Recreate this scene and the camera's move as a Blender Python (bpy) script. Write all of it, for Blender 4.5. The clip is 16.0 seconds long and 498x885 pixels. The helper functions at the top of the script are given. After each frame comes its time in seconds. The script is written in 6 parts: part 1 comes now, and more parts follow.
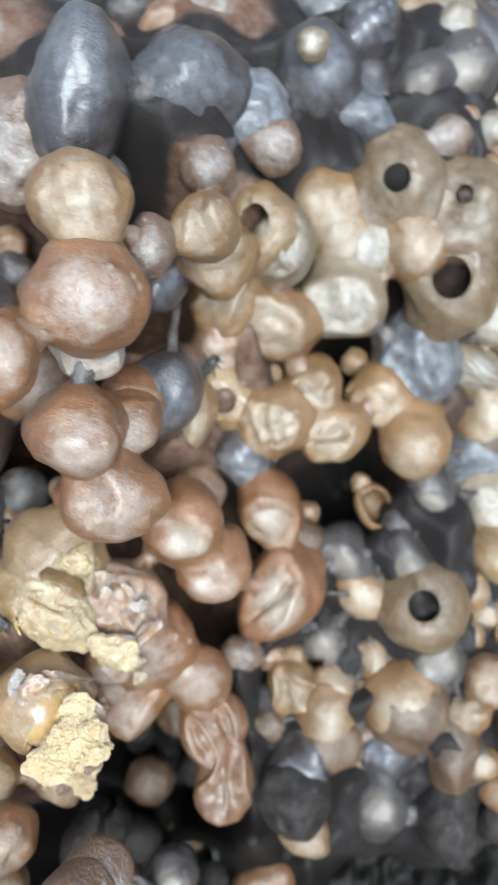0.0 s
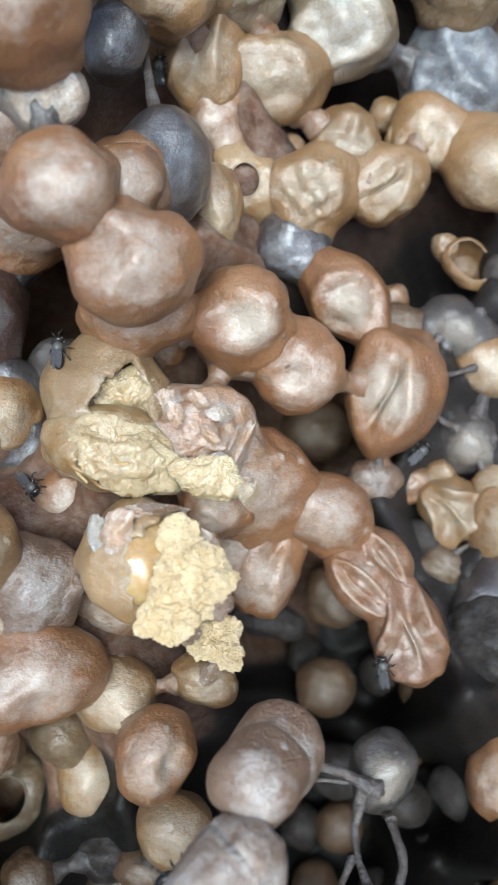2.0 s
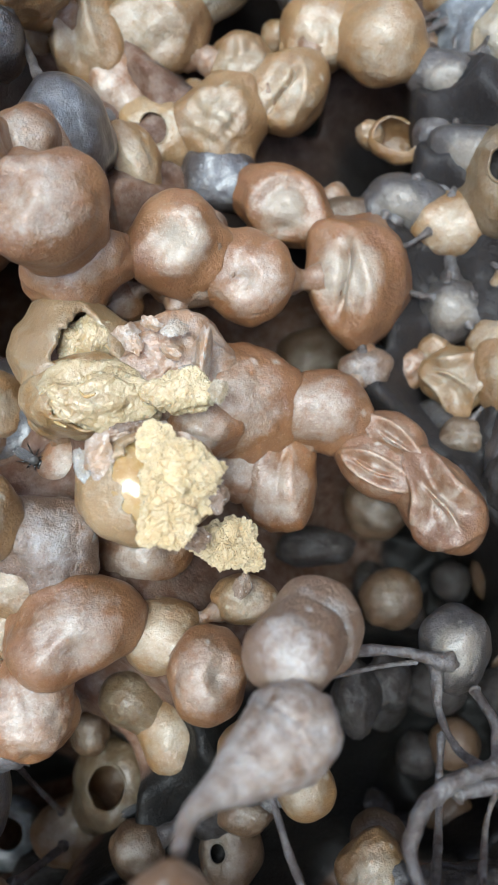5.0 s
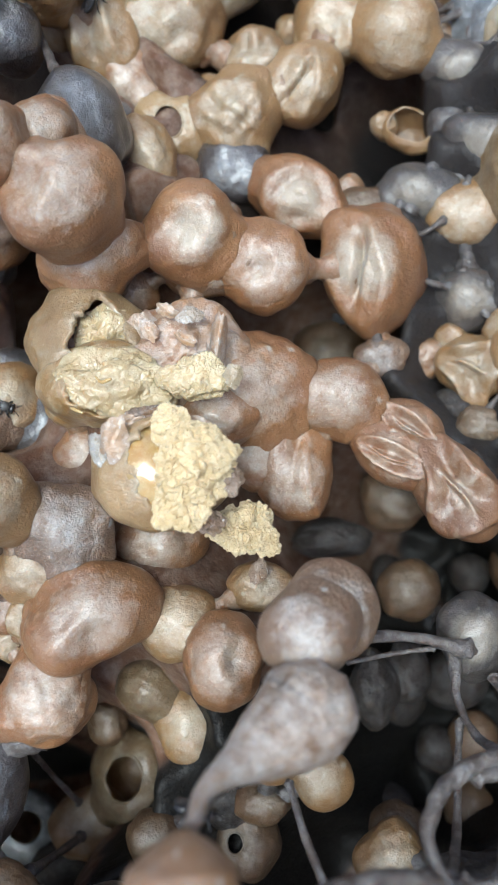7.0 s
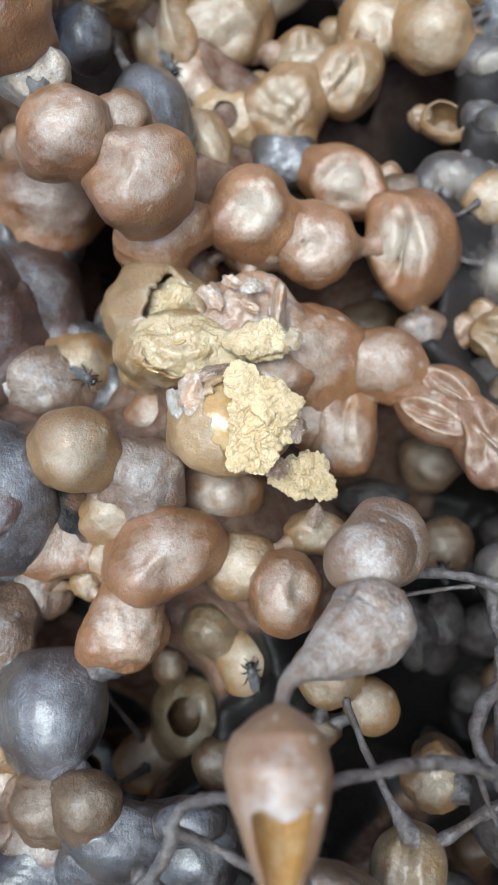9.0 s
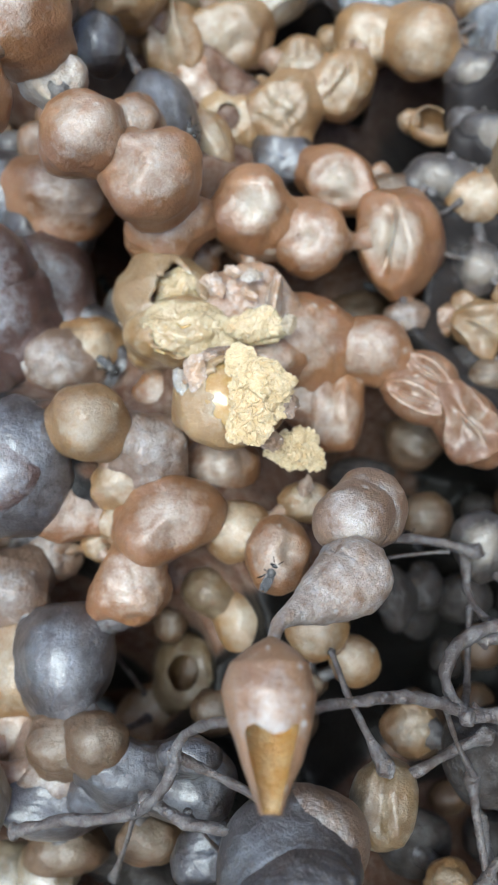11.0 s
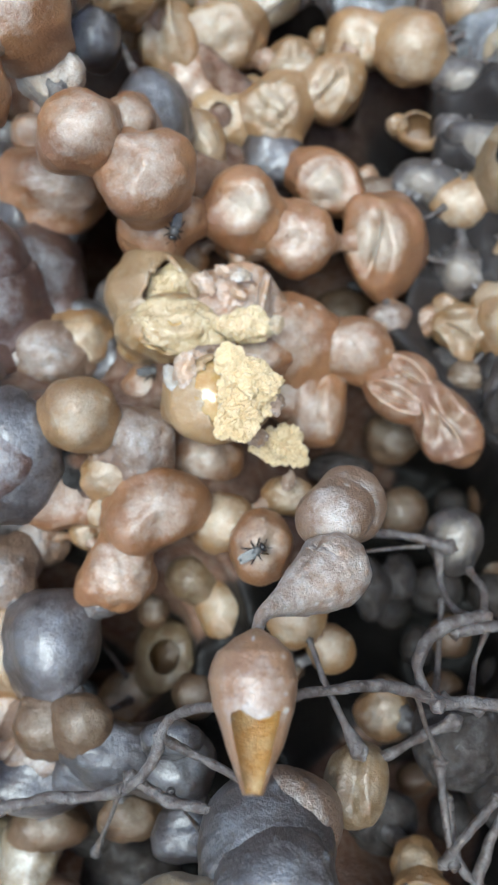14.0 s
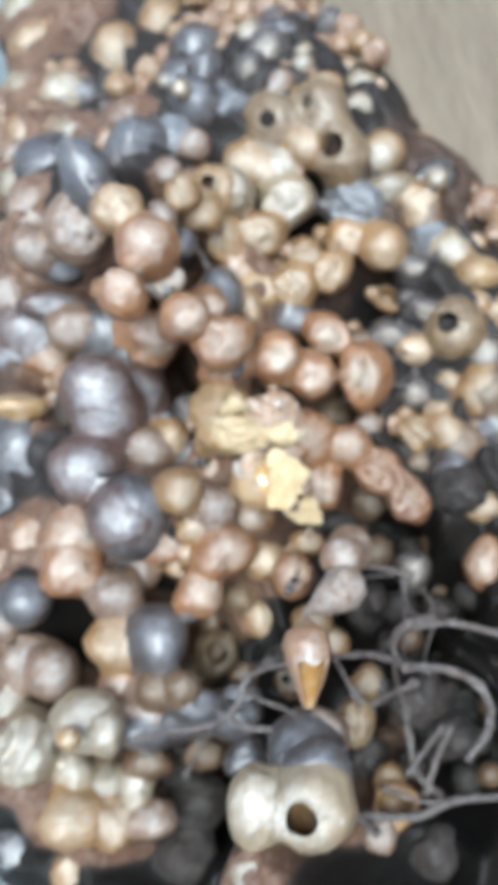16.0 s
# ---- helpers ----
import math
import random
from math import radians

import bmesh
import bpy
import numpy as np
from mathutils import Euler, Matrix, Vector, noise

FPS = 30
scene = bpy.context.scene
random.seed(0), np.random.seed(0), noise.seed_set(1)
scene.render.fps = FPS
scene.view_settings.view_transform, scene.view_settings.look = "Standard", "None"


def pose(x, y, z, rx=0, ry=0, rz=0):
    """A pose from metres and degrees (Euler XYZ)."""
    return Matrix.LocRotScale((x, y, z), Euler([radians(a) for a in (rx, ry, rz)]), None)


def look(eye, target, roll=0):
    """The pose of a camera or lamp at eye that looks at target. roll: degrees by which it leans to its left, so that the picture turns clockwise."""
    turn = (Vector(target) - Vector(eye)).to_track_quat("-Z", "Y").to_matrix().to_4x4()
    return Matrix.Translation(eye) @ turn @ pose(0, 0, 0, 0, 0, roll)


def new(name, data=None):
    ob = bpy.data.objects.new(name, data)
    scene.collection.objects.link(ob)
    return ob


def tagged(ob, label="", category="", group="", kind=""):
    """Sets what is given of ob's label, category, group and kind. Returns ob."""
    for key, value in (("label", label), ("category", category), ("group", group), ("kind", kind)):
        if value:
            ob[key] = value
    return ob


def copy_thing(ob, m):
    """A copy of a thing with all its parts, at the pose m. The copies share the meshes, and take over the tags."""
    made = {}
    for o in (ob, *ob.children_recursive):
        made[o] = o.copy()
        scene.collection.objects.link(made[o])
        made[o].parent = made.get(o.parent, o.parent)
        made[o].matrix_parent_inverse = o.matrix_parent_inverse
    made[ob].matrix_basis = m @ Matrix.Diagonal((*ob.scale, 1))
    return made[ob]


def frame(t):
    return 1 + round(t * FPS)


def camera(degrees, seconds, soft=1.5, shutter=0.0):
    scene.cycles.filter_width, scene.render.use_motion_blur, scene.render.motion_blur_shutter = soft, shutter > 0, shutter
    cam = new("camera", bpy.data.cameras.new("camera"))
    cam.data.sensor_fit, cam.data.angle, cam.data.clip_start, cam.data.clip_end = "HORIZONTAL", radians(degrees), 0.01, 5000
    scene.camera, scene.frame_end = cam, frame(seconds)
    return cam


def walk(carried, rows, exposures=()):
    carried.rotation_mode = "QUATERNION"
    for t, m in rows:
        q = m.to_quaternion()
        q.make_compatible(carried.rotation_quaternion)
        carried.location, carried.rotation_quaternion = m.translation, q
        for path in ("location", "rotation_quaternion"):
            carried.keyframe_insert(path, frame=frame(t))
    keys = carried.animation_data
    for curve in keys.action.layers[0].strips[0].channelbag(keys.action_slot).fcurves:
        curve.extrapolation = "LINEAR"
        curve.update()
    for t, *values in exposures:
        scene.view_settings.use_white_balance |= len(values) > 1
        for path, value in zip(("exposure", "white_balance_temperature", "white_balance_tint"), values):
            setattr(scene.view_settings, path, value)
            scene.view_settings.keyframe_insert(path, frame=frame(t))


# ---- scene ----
cam = camera(35.48, 16.0, soft=1.8, shutter=0.4)
cam.data.dof.use_dof, cam.data.dof.focus_distance, cam.data.dof.aperture_fstop = True, 0.07, 42.0
ROWS = [
    (0.0, 0.0010, 0.0013, 0.1415, 14.36, 0.69, 1.46),
    (0.5, 0.0058, -0.0045, 0.1376, 15.72, 2.69, -5.44),
    (1.0, -0.0006, -0.0111, 0.1284, 16.80, 6.31, -10.68),
    (1.5, 0.0019, -0.0196, 0.1206, 17.01, 11.66, -13.73),
    (2.0, -0.0015, -0.0216, 0.1164, 17.20, 13.20, -15.32),
    (2.5, -0.0024, -0.0225, 0.1132, 17.15, 16.65, -17.40),
    (3.0, -0.0005, -0.0265, 0.1093, 16.17, 17.74, -23.61),
    (3.5, 0.0008, -0.0293, 0.1110, 16.22, 19.26, -27.03),
    (6.0, 0.0009, -0.0393, 0.1086, 17.07, 25.96, -30.36),
    (6.5, 0.0001, -0.0390, 0.1094, 17.50, 25.94, -30.16),
    (7.0, -0.0001, -0.0389, 0.1088, 17.48, 25.82, -30.11),
    (7.5, -0.0005, -0.0387, 0.1100, 17.89, 26.23, -29.85),
    (8.0, -0.0009, -0.0382, 0.1114, 18.35, 26.55, -29.47),
    (8.5, -0.0027, -0.0406, 0.1141, 18.56, 26.72, -29.53),
    (9.0, -0.0051, -0.0439, 0.1163, 17.91, 26.41, -29.99),
    (11.5, -0.0046, -0.0488, 0.1230, 17.62, 25.63, -29.23),
    (12.0, -0.0046, -0.0489, 0.1231, 17.93, 24.38, -29.56),
    (12.5, -0.0046, -0.0489, 0.1231, 16.87, 23.28, -29.48),
    (13.0, -0.0050, -0.0495, 0.1264, 17.39, 23.50, -28.40),
    (13.5, -0.0023, -0.0504, 0.1271, 17.15, 23.88, -28.93),
    (14.0, -0.0041, -0.0483, 0.1258, 16.56, 23.72, -28.48),
    (14.5, -0.0019, -0.0443, 0.1251, 17.73, 24.69, -28.48),
    (15.0, 0.0024, -0.0389, 0.1255, 17.56, 24.19, -28.84),
    (15.5, 0.0047, -0.0450, 0.1426, 17.94, 22.49, -29.33),
    (16.0, -0.0031, -0.0594, 0.1765, 18.97, 20.22, -29.34),
]
walk(cam, [(t, pose(x, y, z, rx, ry, rz)) for t, x, y, z, rx, ry, rz in ROWS],
     [(0.0, 1.02), (2.0, 0.95), (14.8, 0.97), (15.5, 1.08), (16.0, 1.22)])

# ---- light ----
SUN_HEIGHT, SUN_TURN = 72.0, 160.0
world = bpy.data.worlds.new("sky")
scene.world = world
world.use_nodes = True
wn, wl = world.node_tree.nodes, world.node_tree.links
wn.clear()
sky = wn.new("ShaderNodeTexSky")
sky.sky_type, sky.sun_disc = "NISHITA", False
sky.sun_elevation, sky.sun_rotation = radians(SUN_HEIGHT), radians(SUN_TURN)
sky.dust_density = 3.0
sky_back, sky_out = wn.new("ShaderNodeBackground"), wn.new("ShaderNodeOutputWorld")
sky_back.inputs["Strength"].default_value = 0.15
wl.new(sky.outputs[0], sky_back.inputs[0])
wl.new(sky_back.outputs[0], sky_out.inputs[0])
sun = new("sun", bpy.data.lights.new("sun", "SUN"))
sun.data.energy, sun.data.angle, sun.data.color = 2.4, radians(36), (0.74, 0.935, 1.0)
az, el = radians(SUN_TURN), radians(SUN_HEIGHT)
sun.matrix_world = look((math.sin(az) * math.cos(el), math.cos(az) * math.cos(el), math.sin(el)), (0, 0, 0))

# ---- materials ----
MM = 0.001


def wax(name, dark, light, bloom, rough=0.46, through_light=0.5, film=0.0, grain=1.0, shine=0.6, capped=0.0, rim=0.45, gloss=0.4, under=None):
    """Cerumen: brown wax and resin, mottled, with a pale bloom and a fine pitted grain."""
    m = bpy.data.materials.new(name)
    m.use_nodes = True
    n, l = m.node_tree.nodes, m.node_tree.links
    b = n["Principled BSDF"]
    co = n.new("ShaderNodeTexCoord")
    if not film and name not in ("pollen", "pot_lining"):
        mean = sum(bloom) / 3
        bloom = tuple(0.72 * c + 0.28 * mean for c in bloom)
    info = n.new("ShaderNodeObjectInfo")
    shift = n.new("ShaderNodeVectorMath")
    shift.operation = "MULTIPLY_ADD"
    shift.inputs[1].default_value = (1, 1, 1)
    scale = n.new("ShaderNodeVectorMath")
    scale.operation = "SCALE"
    scale.inputs["Scale"].default_value = 71.0
    l.new(info.outputs["Location"], scale.inputs[0])
    l.new(co.outputs["Object"], shift.inputs[0])
    l.new(scale.outputs[0], shift.inputs[2])
    chance = n.new("ShaderNodeTexWhiteNoise")
    chance.noise_dimensions = "3D"
    l.new(info.outputs["Location"], chance.inputs["Vector"])

    def cloud(size, detail=4.0, rough_=0.55):
        t = n.new("ShaderNodeTexNoise")
        t.inputs["Scale"].default_value = 1.0 / size
        t.inputs["Detail"].default_value = detail
        t.inputs["Roughness"].default_value = rough_
        l.new(shift.outputs[0], t.inputs["Vector"])
        return t.outputs["Fac"]

    def ramp(src, a, b_):
        r = n.new("ShaderNodeMapRange")
        r.inputs["From Min"].default_value, r.inputs["From Max"].default_value = a, b_
        l.new(src, r.inputs["Value"])
        return r.outputs[0]

    def mix(fac, a, b_):
        x = n.new("ShaderNodeMix")
        x.data_type = "RGBA"
        l.new(fac, x.inputs["Factor"])
        for sock, v in ((x.inputs[6], a), (x.inputs[7], b_)):
            if isinstance(v, tuple):
                sock.default_value = (*v, 1)
            else:
                l.new(v, sock)
        return x.outputs[2]

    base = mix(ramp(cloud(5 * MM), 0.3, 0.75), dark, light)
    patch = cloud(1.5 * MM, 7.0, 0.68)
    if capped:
        # the cap's thin wax is paler than the wall, with highlight coloured in too
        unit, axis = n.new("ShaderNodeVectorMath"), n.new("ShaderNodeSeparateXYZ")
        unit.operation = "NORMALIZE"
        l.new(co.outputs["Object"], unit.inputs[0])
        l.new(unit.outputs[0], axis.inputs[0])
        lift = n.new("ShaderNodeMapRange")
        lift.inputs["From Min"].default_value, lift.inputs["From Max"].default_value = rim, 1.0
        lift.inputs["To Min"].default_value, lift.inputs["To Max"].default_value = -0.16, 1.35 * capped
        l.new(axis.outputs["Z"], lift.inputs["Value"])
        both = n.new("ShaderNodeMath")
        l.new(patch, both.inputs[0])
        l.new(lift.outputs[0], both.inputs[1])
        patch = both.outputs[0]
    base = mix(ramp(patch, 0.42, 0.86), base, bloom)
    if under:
        # share kept with the mesh: resin darkened for shade, dark cement or brown wax
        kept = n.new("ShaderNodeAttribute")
        kept.attribute_name = "wax_shade"
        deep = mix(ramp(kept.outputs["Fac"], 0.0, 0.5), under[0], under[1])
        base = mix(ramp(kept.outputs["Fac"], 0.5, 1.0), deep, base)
    if not under:
        # pale bloom rubbed onto the ridges
        edge = n.new("ShaderNodeNewGeometry")
        base = mix(ramp(edge.outputs["Pointiness"], 0.555, 0.68), base, bloom)
    frost = tuple(min(0.75, 1.2 * c + 0.03) for c in bloom)
    dust = n.new("ShaderNodeMath")
    dust.operation = "MULTIPLY"
    l.new(ramp(cloud(0.2 * MM, 2.0), 0.54, 0.9), dust.inputs[0])
    l.new(ramp(patch, 0.42, 0.75), dust.inputs[1])
    speck = mix(dust.outputs[0], base, frost) if not under else base
    # fine crystals, their sparkle put into the colour as pale specks
    sparkle = n.new("ShaderNodeMath")
    sparkle.operation = "MULTIPLY"
    sparkle.inputs[1].default_value = 0.35
    l.new(ramp(cloud(0.15 * MM, 1.0), 0.68, 0.75), sparkle.inputs[0])
    if not under:
        speck = mix(sparkle.outputs[0], speck, tuple(min(0.7, 1.5 * c + 0.08) for c in bloom))
    tone = n.new("ShaderNodeHueSaturation")
    vary = n.new("ShaderNodeMapRange")
    vary.inputs["To Min"].default_value, vary.inputs["To Max"].default_value = 0.9, 1.15
    l.new(chance.outputs["Value"], vary.inputs["Value"])
    l.new(vary.outputs[0], tone.inputs["Value"])
    l.new(speck, tone.inputs["Color"])
    l.new(tone.outputs[0], b.inputs["Base Color"])
    r = n.new("ShaderNodeMapRange")
    r.inputs["To Min"].default_value, r.inputs["To Max"].default_value = rough - 0.2, rough + 0.12
    l.new(cloud(1.1 * MM, 4.0, 0.7), r.inputs["Value"])
    l.new(r.outputs[0], b.inputs["Roughness"])
    b.inputs["Subsurface Weight"].default_value = through_light
    b.inputs["Subsurface Radius"].default_value = (1.0, 0.68, 0.42)
    b.inputs["Subsurface Scale"].default_value = 1.9 * MM
    b.inputs["Specular IOR Level"].default_value = shine
    b.inputs["Coat Weight"].default_value = film or 1.2 * gloss
    b.inputs["Coat Roughness"].default_value = 0.12 if film else 0.33
    b.inputs["Coat IOR"].default_value = 1.5
    fine, coarse = n.new("ShaderNodeBump"), n.new("ShaderNodeBump")
    fine.inputs["Distance"].default_value = 0.07 * MM * grain
    fine.inputs["Strength"].default_value = 0.8
    coarse.inputs["Distance"].default_value = 0.22 * MM * grain
    coarse.inputs["Strength"].default_value = 0.55
    l.new(cloud(0.14 * MM, 2.0), fine.inputs["Height"])
    l.new(cloud(1.3 * MM, 3.0), coarse.inputs["Height"])
    middle = n.new("ShaderNodeBump")
    middle.inputs["Distance"].default_value = 0.24 * MM * grain
    middle.inputs["Strength"].default_value = 0.7
    l.new(cloud(0.38 * MM, 3.0, 0.6), middle.inputs["Height"])
    l.new(coarse.outputs[0], middle.inputs["Normal"])
    l.new(middle.outputs[0], fine.inputs["Normal"])
    l.new(fine.outputs[0], b.inputs["Normal"])
    if not film:
        l.new(coarse.outputs[0], b.inputs["Coat Normal"])
    return m


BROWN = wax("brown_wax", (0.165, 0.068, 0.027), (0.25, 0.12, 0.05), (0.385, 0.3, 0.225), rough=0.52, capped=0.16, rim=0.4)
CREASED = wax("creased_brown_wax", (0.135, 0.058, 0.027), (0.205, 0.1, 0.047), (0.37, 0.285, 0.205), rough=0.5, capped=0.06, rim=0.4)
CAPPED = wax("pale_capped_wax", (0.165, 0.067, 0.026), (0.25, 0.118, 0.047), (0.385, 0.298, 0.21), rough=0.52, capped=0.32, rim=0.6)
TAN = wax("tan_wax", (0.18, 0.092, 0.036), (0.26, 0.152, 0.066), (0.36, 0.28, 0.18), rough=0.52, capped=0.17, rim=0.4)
# tan wax darkened to paint in the shade over the low pots
SHADED_TAN = wax("shaded_tan_wax", (0.07, 0.036, 0.016), (0.11, 0.063, 0.03), (0.19, 0.14, 0.09), rough=0.6, capped=0.15, rim=0.5, gloss=0.2)
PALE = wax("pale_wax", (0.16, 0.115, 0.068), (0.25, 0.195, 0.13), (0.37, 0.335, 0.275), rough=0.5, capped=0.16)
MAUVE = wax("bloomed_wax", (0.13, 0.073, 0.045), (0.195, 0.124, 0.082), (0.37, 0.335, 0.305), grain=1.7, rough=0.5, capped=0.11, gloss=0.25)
# the bluish bloom puts a sheen of sky into this dark wax's colour
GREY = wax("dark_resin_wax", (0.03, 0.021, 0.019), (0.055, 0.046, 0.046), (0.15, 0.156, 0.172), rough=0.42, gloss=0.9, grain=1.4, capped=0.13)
# very dark wax for deep pots: the hollow's shade is in this colour
DARK = wax("shade_dark_wax", (0.016, 0.012, 0.01), (0.032, 0.025, 0.022), (0.075, 0.066, 0.062), rough=0.6, shine=0.2, gloss=0.05)
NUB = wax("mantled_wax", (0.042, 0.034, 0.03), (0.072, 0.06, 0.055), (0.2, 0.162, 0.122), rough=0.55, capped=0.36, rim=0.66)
LINING = wax("pot_lining", (0.11, 0.05, 0.014), (0.17, 0.087, 0.028), (0.22, 0.13, 0.055), rough=0.5, gloss=0.2)
BLUE = wax("grey_wax_sheet", (0.06, 0.062, 0.066), (0.12, 0.126, 0.135), (0.25, 0.262, 0.28), rough=0.45)
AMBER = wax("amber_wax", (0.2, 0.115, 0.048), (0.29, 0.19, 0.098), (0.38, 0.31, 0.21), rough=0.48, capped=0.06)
HONEY = wax("honey_wax", (0.2, 0.1, 0.03), (0.3, 0.18, 0.07), (0.42, 0.32, 0.18), rough=0.42)
# bluish-white sheen is coloured into the bloom of this wax
RED = wax("red_brown_wax", (0.05, 0.024, 0.018), (0.09, 0.047, 0.036), (0.23, 0.235, 0.245), rough=0.4, capped=0.14, gloss=0.6)
OLIVE = wax("olive_wax", (0.1, 0.058, 0.025), (0.17, 0.105, 0.048), (0.26, 0.2, 0.12), rough=0.5)
# first tone under it: resin near black, standing for deep shade
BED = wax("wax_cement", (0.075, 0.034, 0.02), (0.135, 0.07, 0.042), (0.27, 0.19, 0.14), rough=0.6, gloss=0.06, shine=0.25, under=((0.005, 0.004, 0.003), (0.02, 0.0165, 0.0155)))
WEB = wax("web_wax", (0.03, 0.022, 0.018), (0.06, 0.047, 0.042), (0.17, 0.16, 0.16), rough=0.5, gloss=0.2)
STRAND = wax("wax_strand", (0.035, 0.024, 0.02), (0.075, 0.056, 0.049), (0.2, 0.185, 0.18), rough=0.55, gloss=0.15, grain=1.8)
POLLEN = wax("pollen", (0.46, 0.33, 0.175), (0.55, 0.42, 0.25), (0.61, 0.5, 0.34), rough=0.9, through_light=0.2, grain=0.8, shine=0.2, gloss=0.01)
GLAZE = wax("honey_glaze", (0.3, 0.165, 0.055), (0.42, 0.27, 0.11), (0.48, 0.37, 0.2), rough=0.22, film=1.0, grain=0.3)
WET = wax("wet_pollen", (0.3, 0.205, 0.1), (0.41, 0.31, 0.175), (0.5, 0.42, 0.29), rough=0.55, film=0.4, grain=0.6)
TORN = wax("torn_wax_skin", (0.25, 0.12, 0.06), (0.36, 0.22, 0.13), (0.48, 0.42, 0.36), rough=0.4, gloss=0.5)
FROST = wax("frosted_wax", (0.24, 0.17, 0.12), (0.33, 0.27, 0.21), (0.5, 0.46, 0.41), rough=0.45, grain=1.6)
JOINT = wax("joint_wax", (0.14, 0.06, 0.025), (0.22, 0.115, 0.05), (0.32, 0.25, 0.19), rough=0.5)
PLAIN = wax("small_pot_wax", (0.15, 0.072, 0.026), (0.23, 0.13, 0.052), (0.33, 0.26, 0.175), rough=0.5)
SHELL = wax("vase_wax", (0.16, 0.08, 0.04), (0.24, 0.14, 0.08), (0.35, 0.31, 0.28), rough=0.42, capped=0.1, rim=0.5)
GOLD = wax("honey_lining", (0.34, 0.17, 0.045), (0.46, 0.27, 0.09), (0.5, 0.36, 0.17), rough=0.4, gloss=0.3)


def wood(name, dark, light, along):
    m = bpy.data.materials.new(name)
    m.use_nodes = True
    n, l = m.node_tree.nodes, m.node_tree.links
    b = n["Principled BSDF"]
    co, mp = n.new("ShaderNodeTexCoord"), n.new("ShaderNodeMapping")
    mp.inputs["Scale"].default_value = along
    l.new(co.outputs["Object"], mp.inputs["Vector"])
    a, c = n.new("ShaderNodeTexNoise"), n.new("ShaderNodeTexNoise")
    a.inputs["Scale"].default_value, a.inputs["Detail"].default_value = 60.0, 6.0
    c.inputs["Scale"].default_value, c.inputs["Detail"].default_value = 400.0, 4.0
    for t in (a, c):
        l.new(mp.outputs[0], t.inputs["Vector"])
    s = n.new("ShaderNodeMath")
    s.operation = "ADD"
    l.new(a.outputs["Fac"], s.inputs[0])
    l.new(c.outputs["Fac"], s.inputs[1])
    r = n.new("ShaderNodeValToRGB")
    r.color_ramp.elements[0].position, r.color_ramp.elements[1].position = 0.35, 0.68
    r.color_ramp.elements[0].color, r.color_ramp.elements[1].color = (*dark, 1), (*light, 1)
    h = n.new("ShaderNodeMath")
    h.operation = "MULTIPLY"
    h.inputs[1].default_value = 0.5
    l.new(s.outputs[0], h.inputs[0])
    l.new(h.outputs[0], r.inputs[0])
    l.new(r.outputs[0], b.inputs["Base Color"])
    b.inputs["Roughness"].default_value = 0.65
    bump = n.new("ShaderNodeBump")
    bump.inputs["Distance"].default_value = 0.2 * MM
    bump.inputs["Strength"].default_value = 0.5
    l.new(s.outputs[0], bump.inputs["Height"])
    l.new(bump.outputs[0], b.inputs["Normal"])
    return m


BOARD = wood("weathered_board", (0.11, 0.086, 0.06), (0.205, 0.165, 0.122), (4, 0.25, 4))
PAINT = wood("pale_painted_board", (0.42, 0.52, 0.56), (0.62, 0.72, 0.75), (2, 0.5, 2))

# ---- shared makers ----
BOX_TURN = -22.0


def part(name, bm, material, parent=None, label=""):
    me = bpy.data.meshes.new(name)
    bm.to_mesh(me)
    bm.free()
    return link(name, me, material, parent, label)


def link(name, me, material, parent=None, label=""):
    me.materials.append(material)
    me.polygons.foreach_set("use_smooth", [True] * len(me.polygons))
    ob = new(name, me)
    if parent:
        ob.parent = parent
    if label:
        tagged(ob, label)
    return ob


def grid_mesh(name, pts):
    """A skin over a rows x columns array of places, closed round the columns."""
    rows, cols = pts.shape[:2]
    i = np.arange(rows - 1)[:, None] * cols
    j = np.arange(cols)[None, :]
    k = (j + 1) % cols
    faces = np.stack([i + j, i + cols + j, i + cols + k, i + k], -1).reshape(-1, 4)
    me = bpy.data.meshes.new(name)
    me.from_pydata(pts.reshape(-1, 3).tolist(), [], faces.tolist())
    me.update()
    return me


def waves(p, seed, size, count=14):
    """Smooth uneven relief, about -1 to 1, over an array of places."""
    g = np.random.default_rng(seed)
    k = g.normal(size=(count, 3)) / size
    w = np.sin(p @ k.T + g.uniform(0, 6.28, count))
    return w.sum(-1) / math.sqrt(count)


def step(x, a, b):
    s = np.clip((x - a) / (b - a), 0, 1)
    return s * s * (3 - 2 * s)


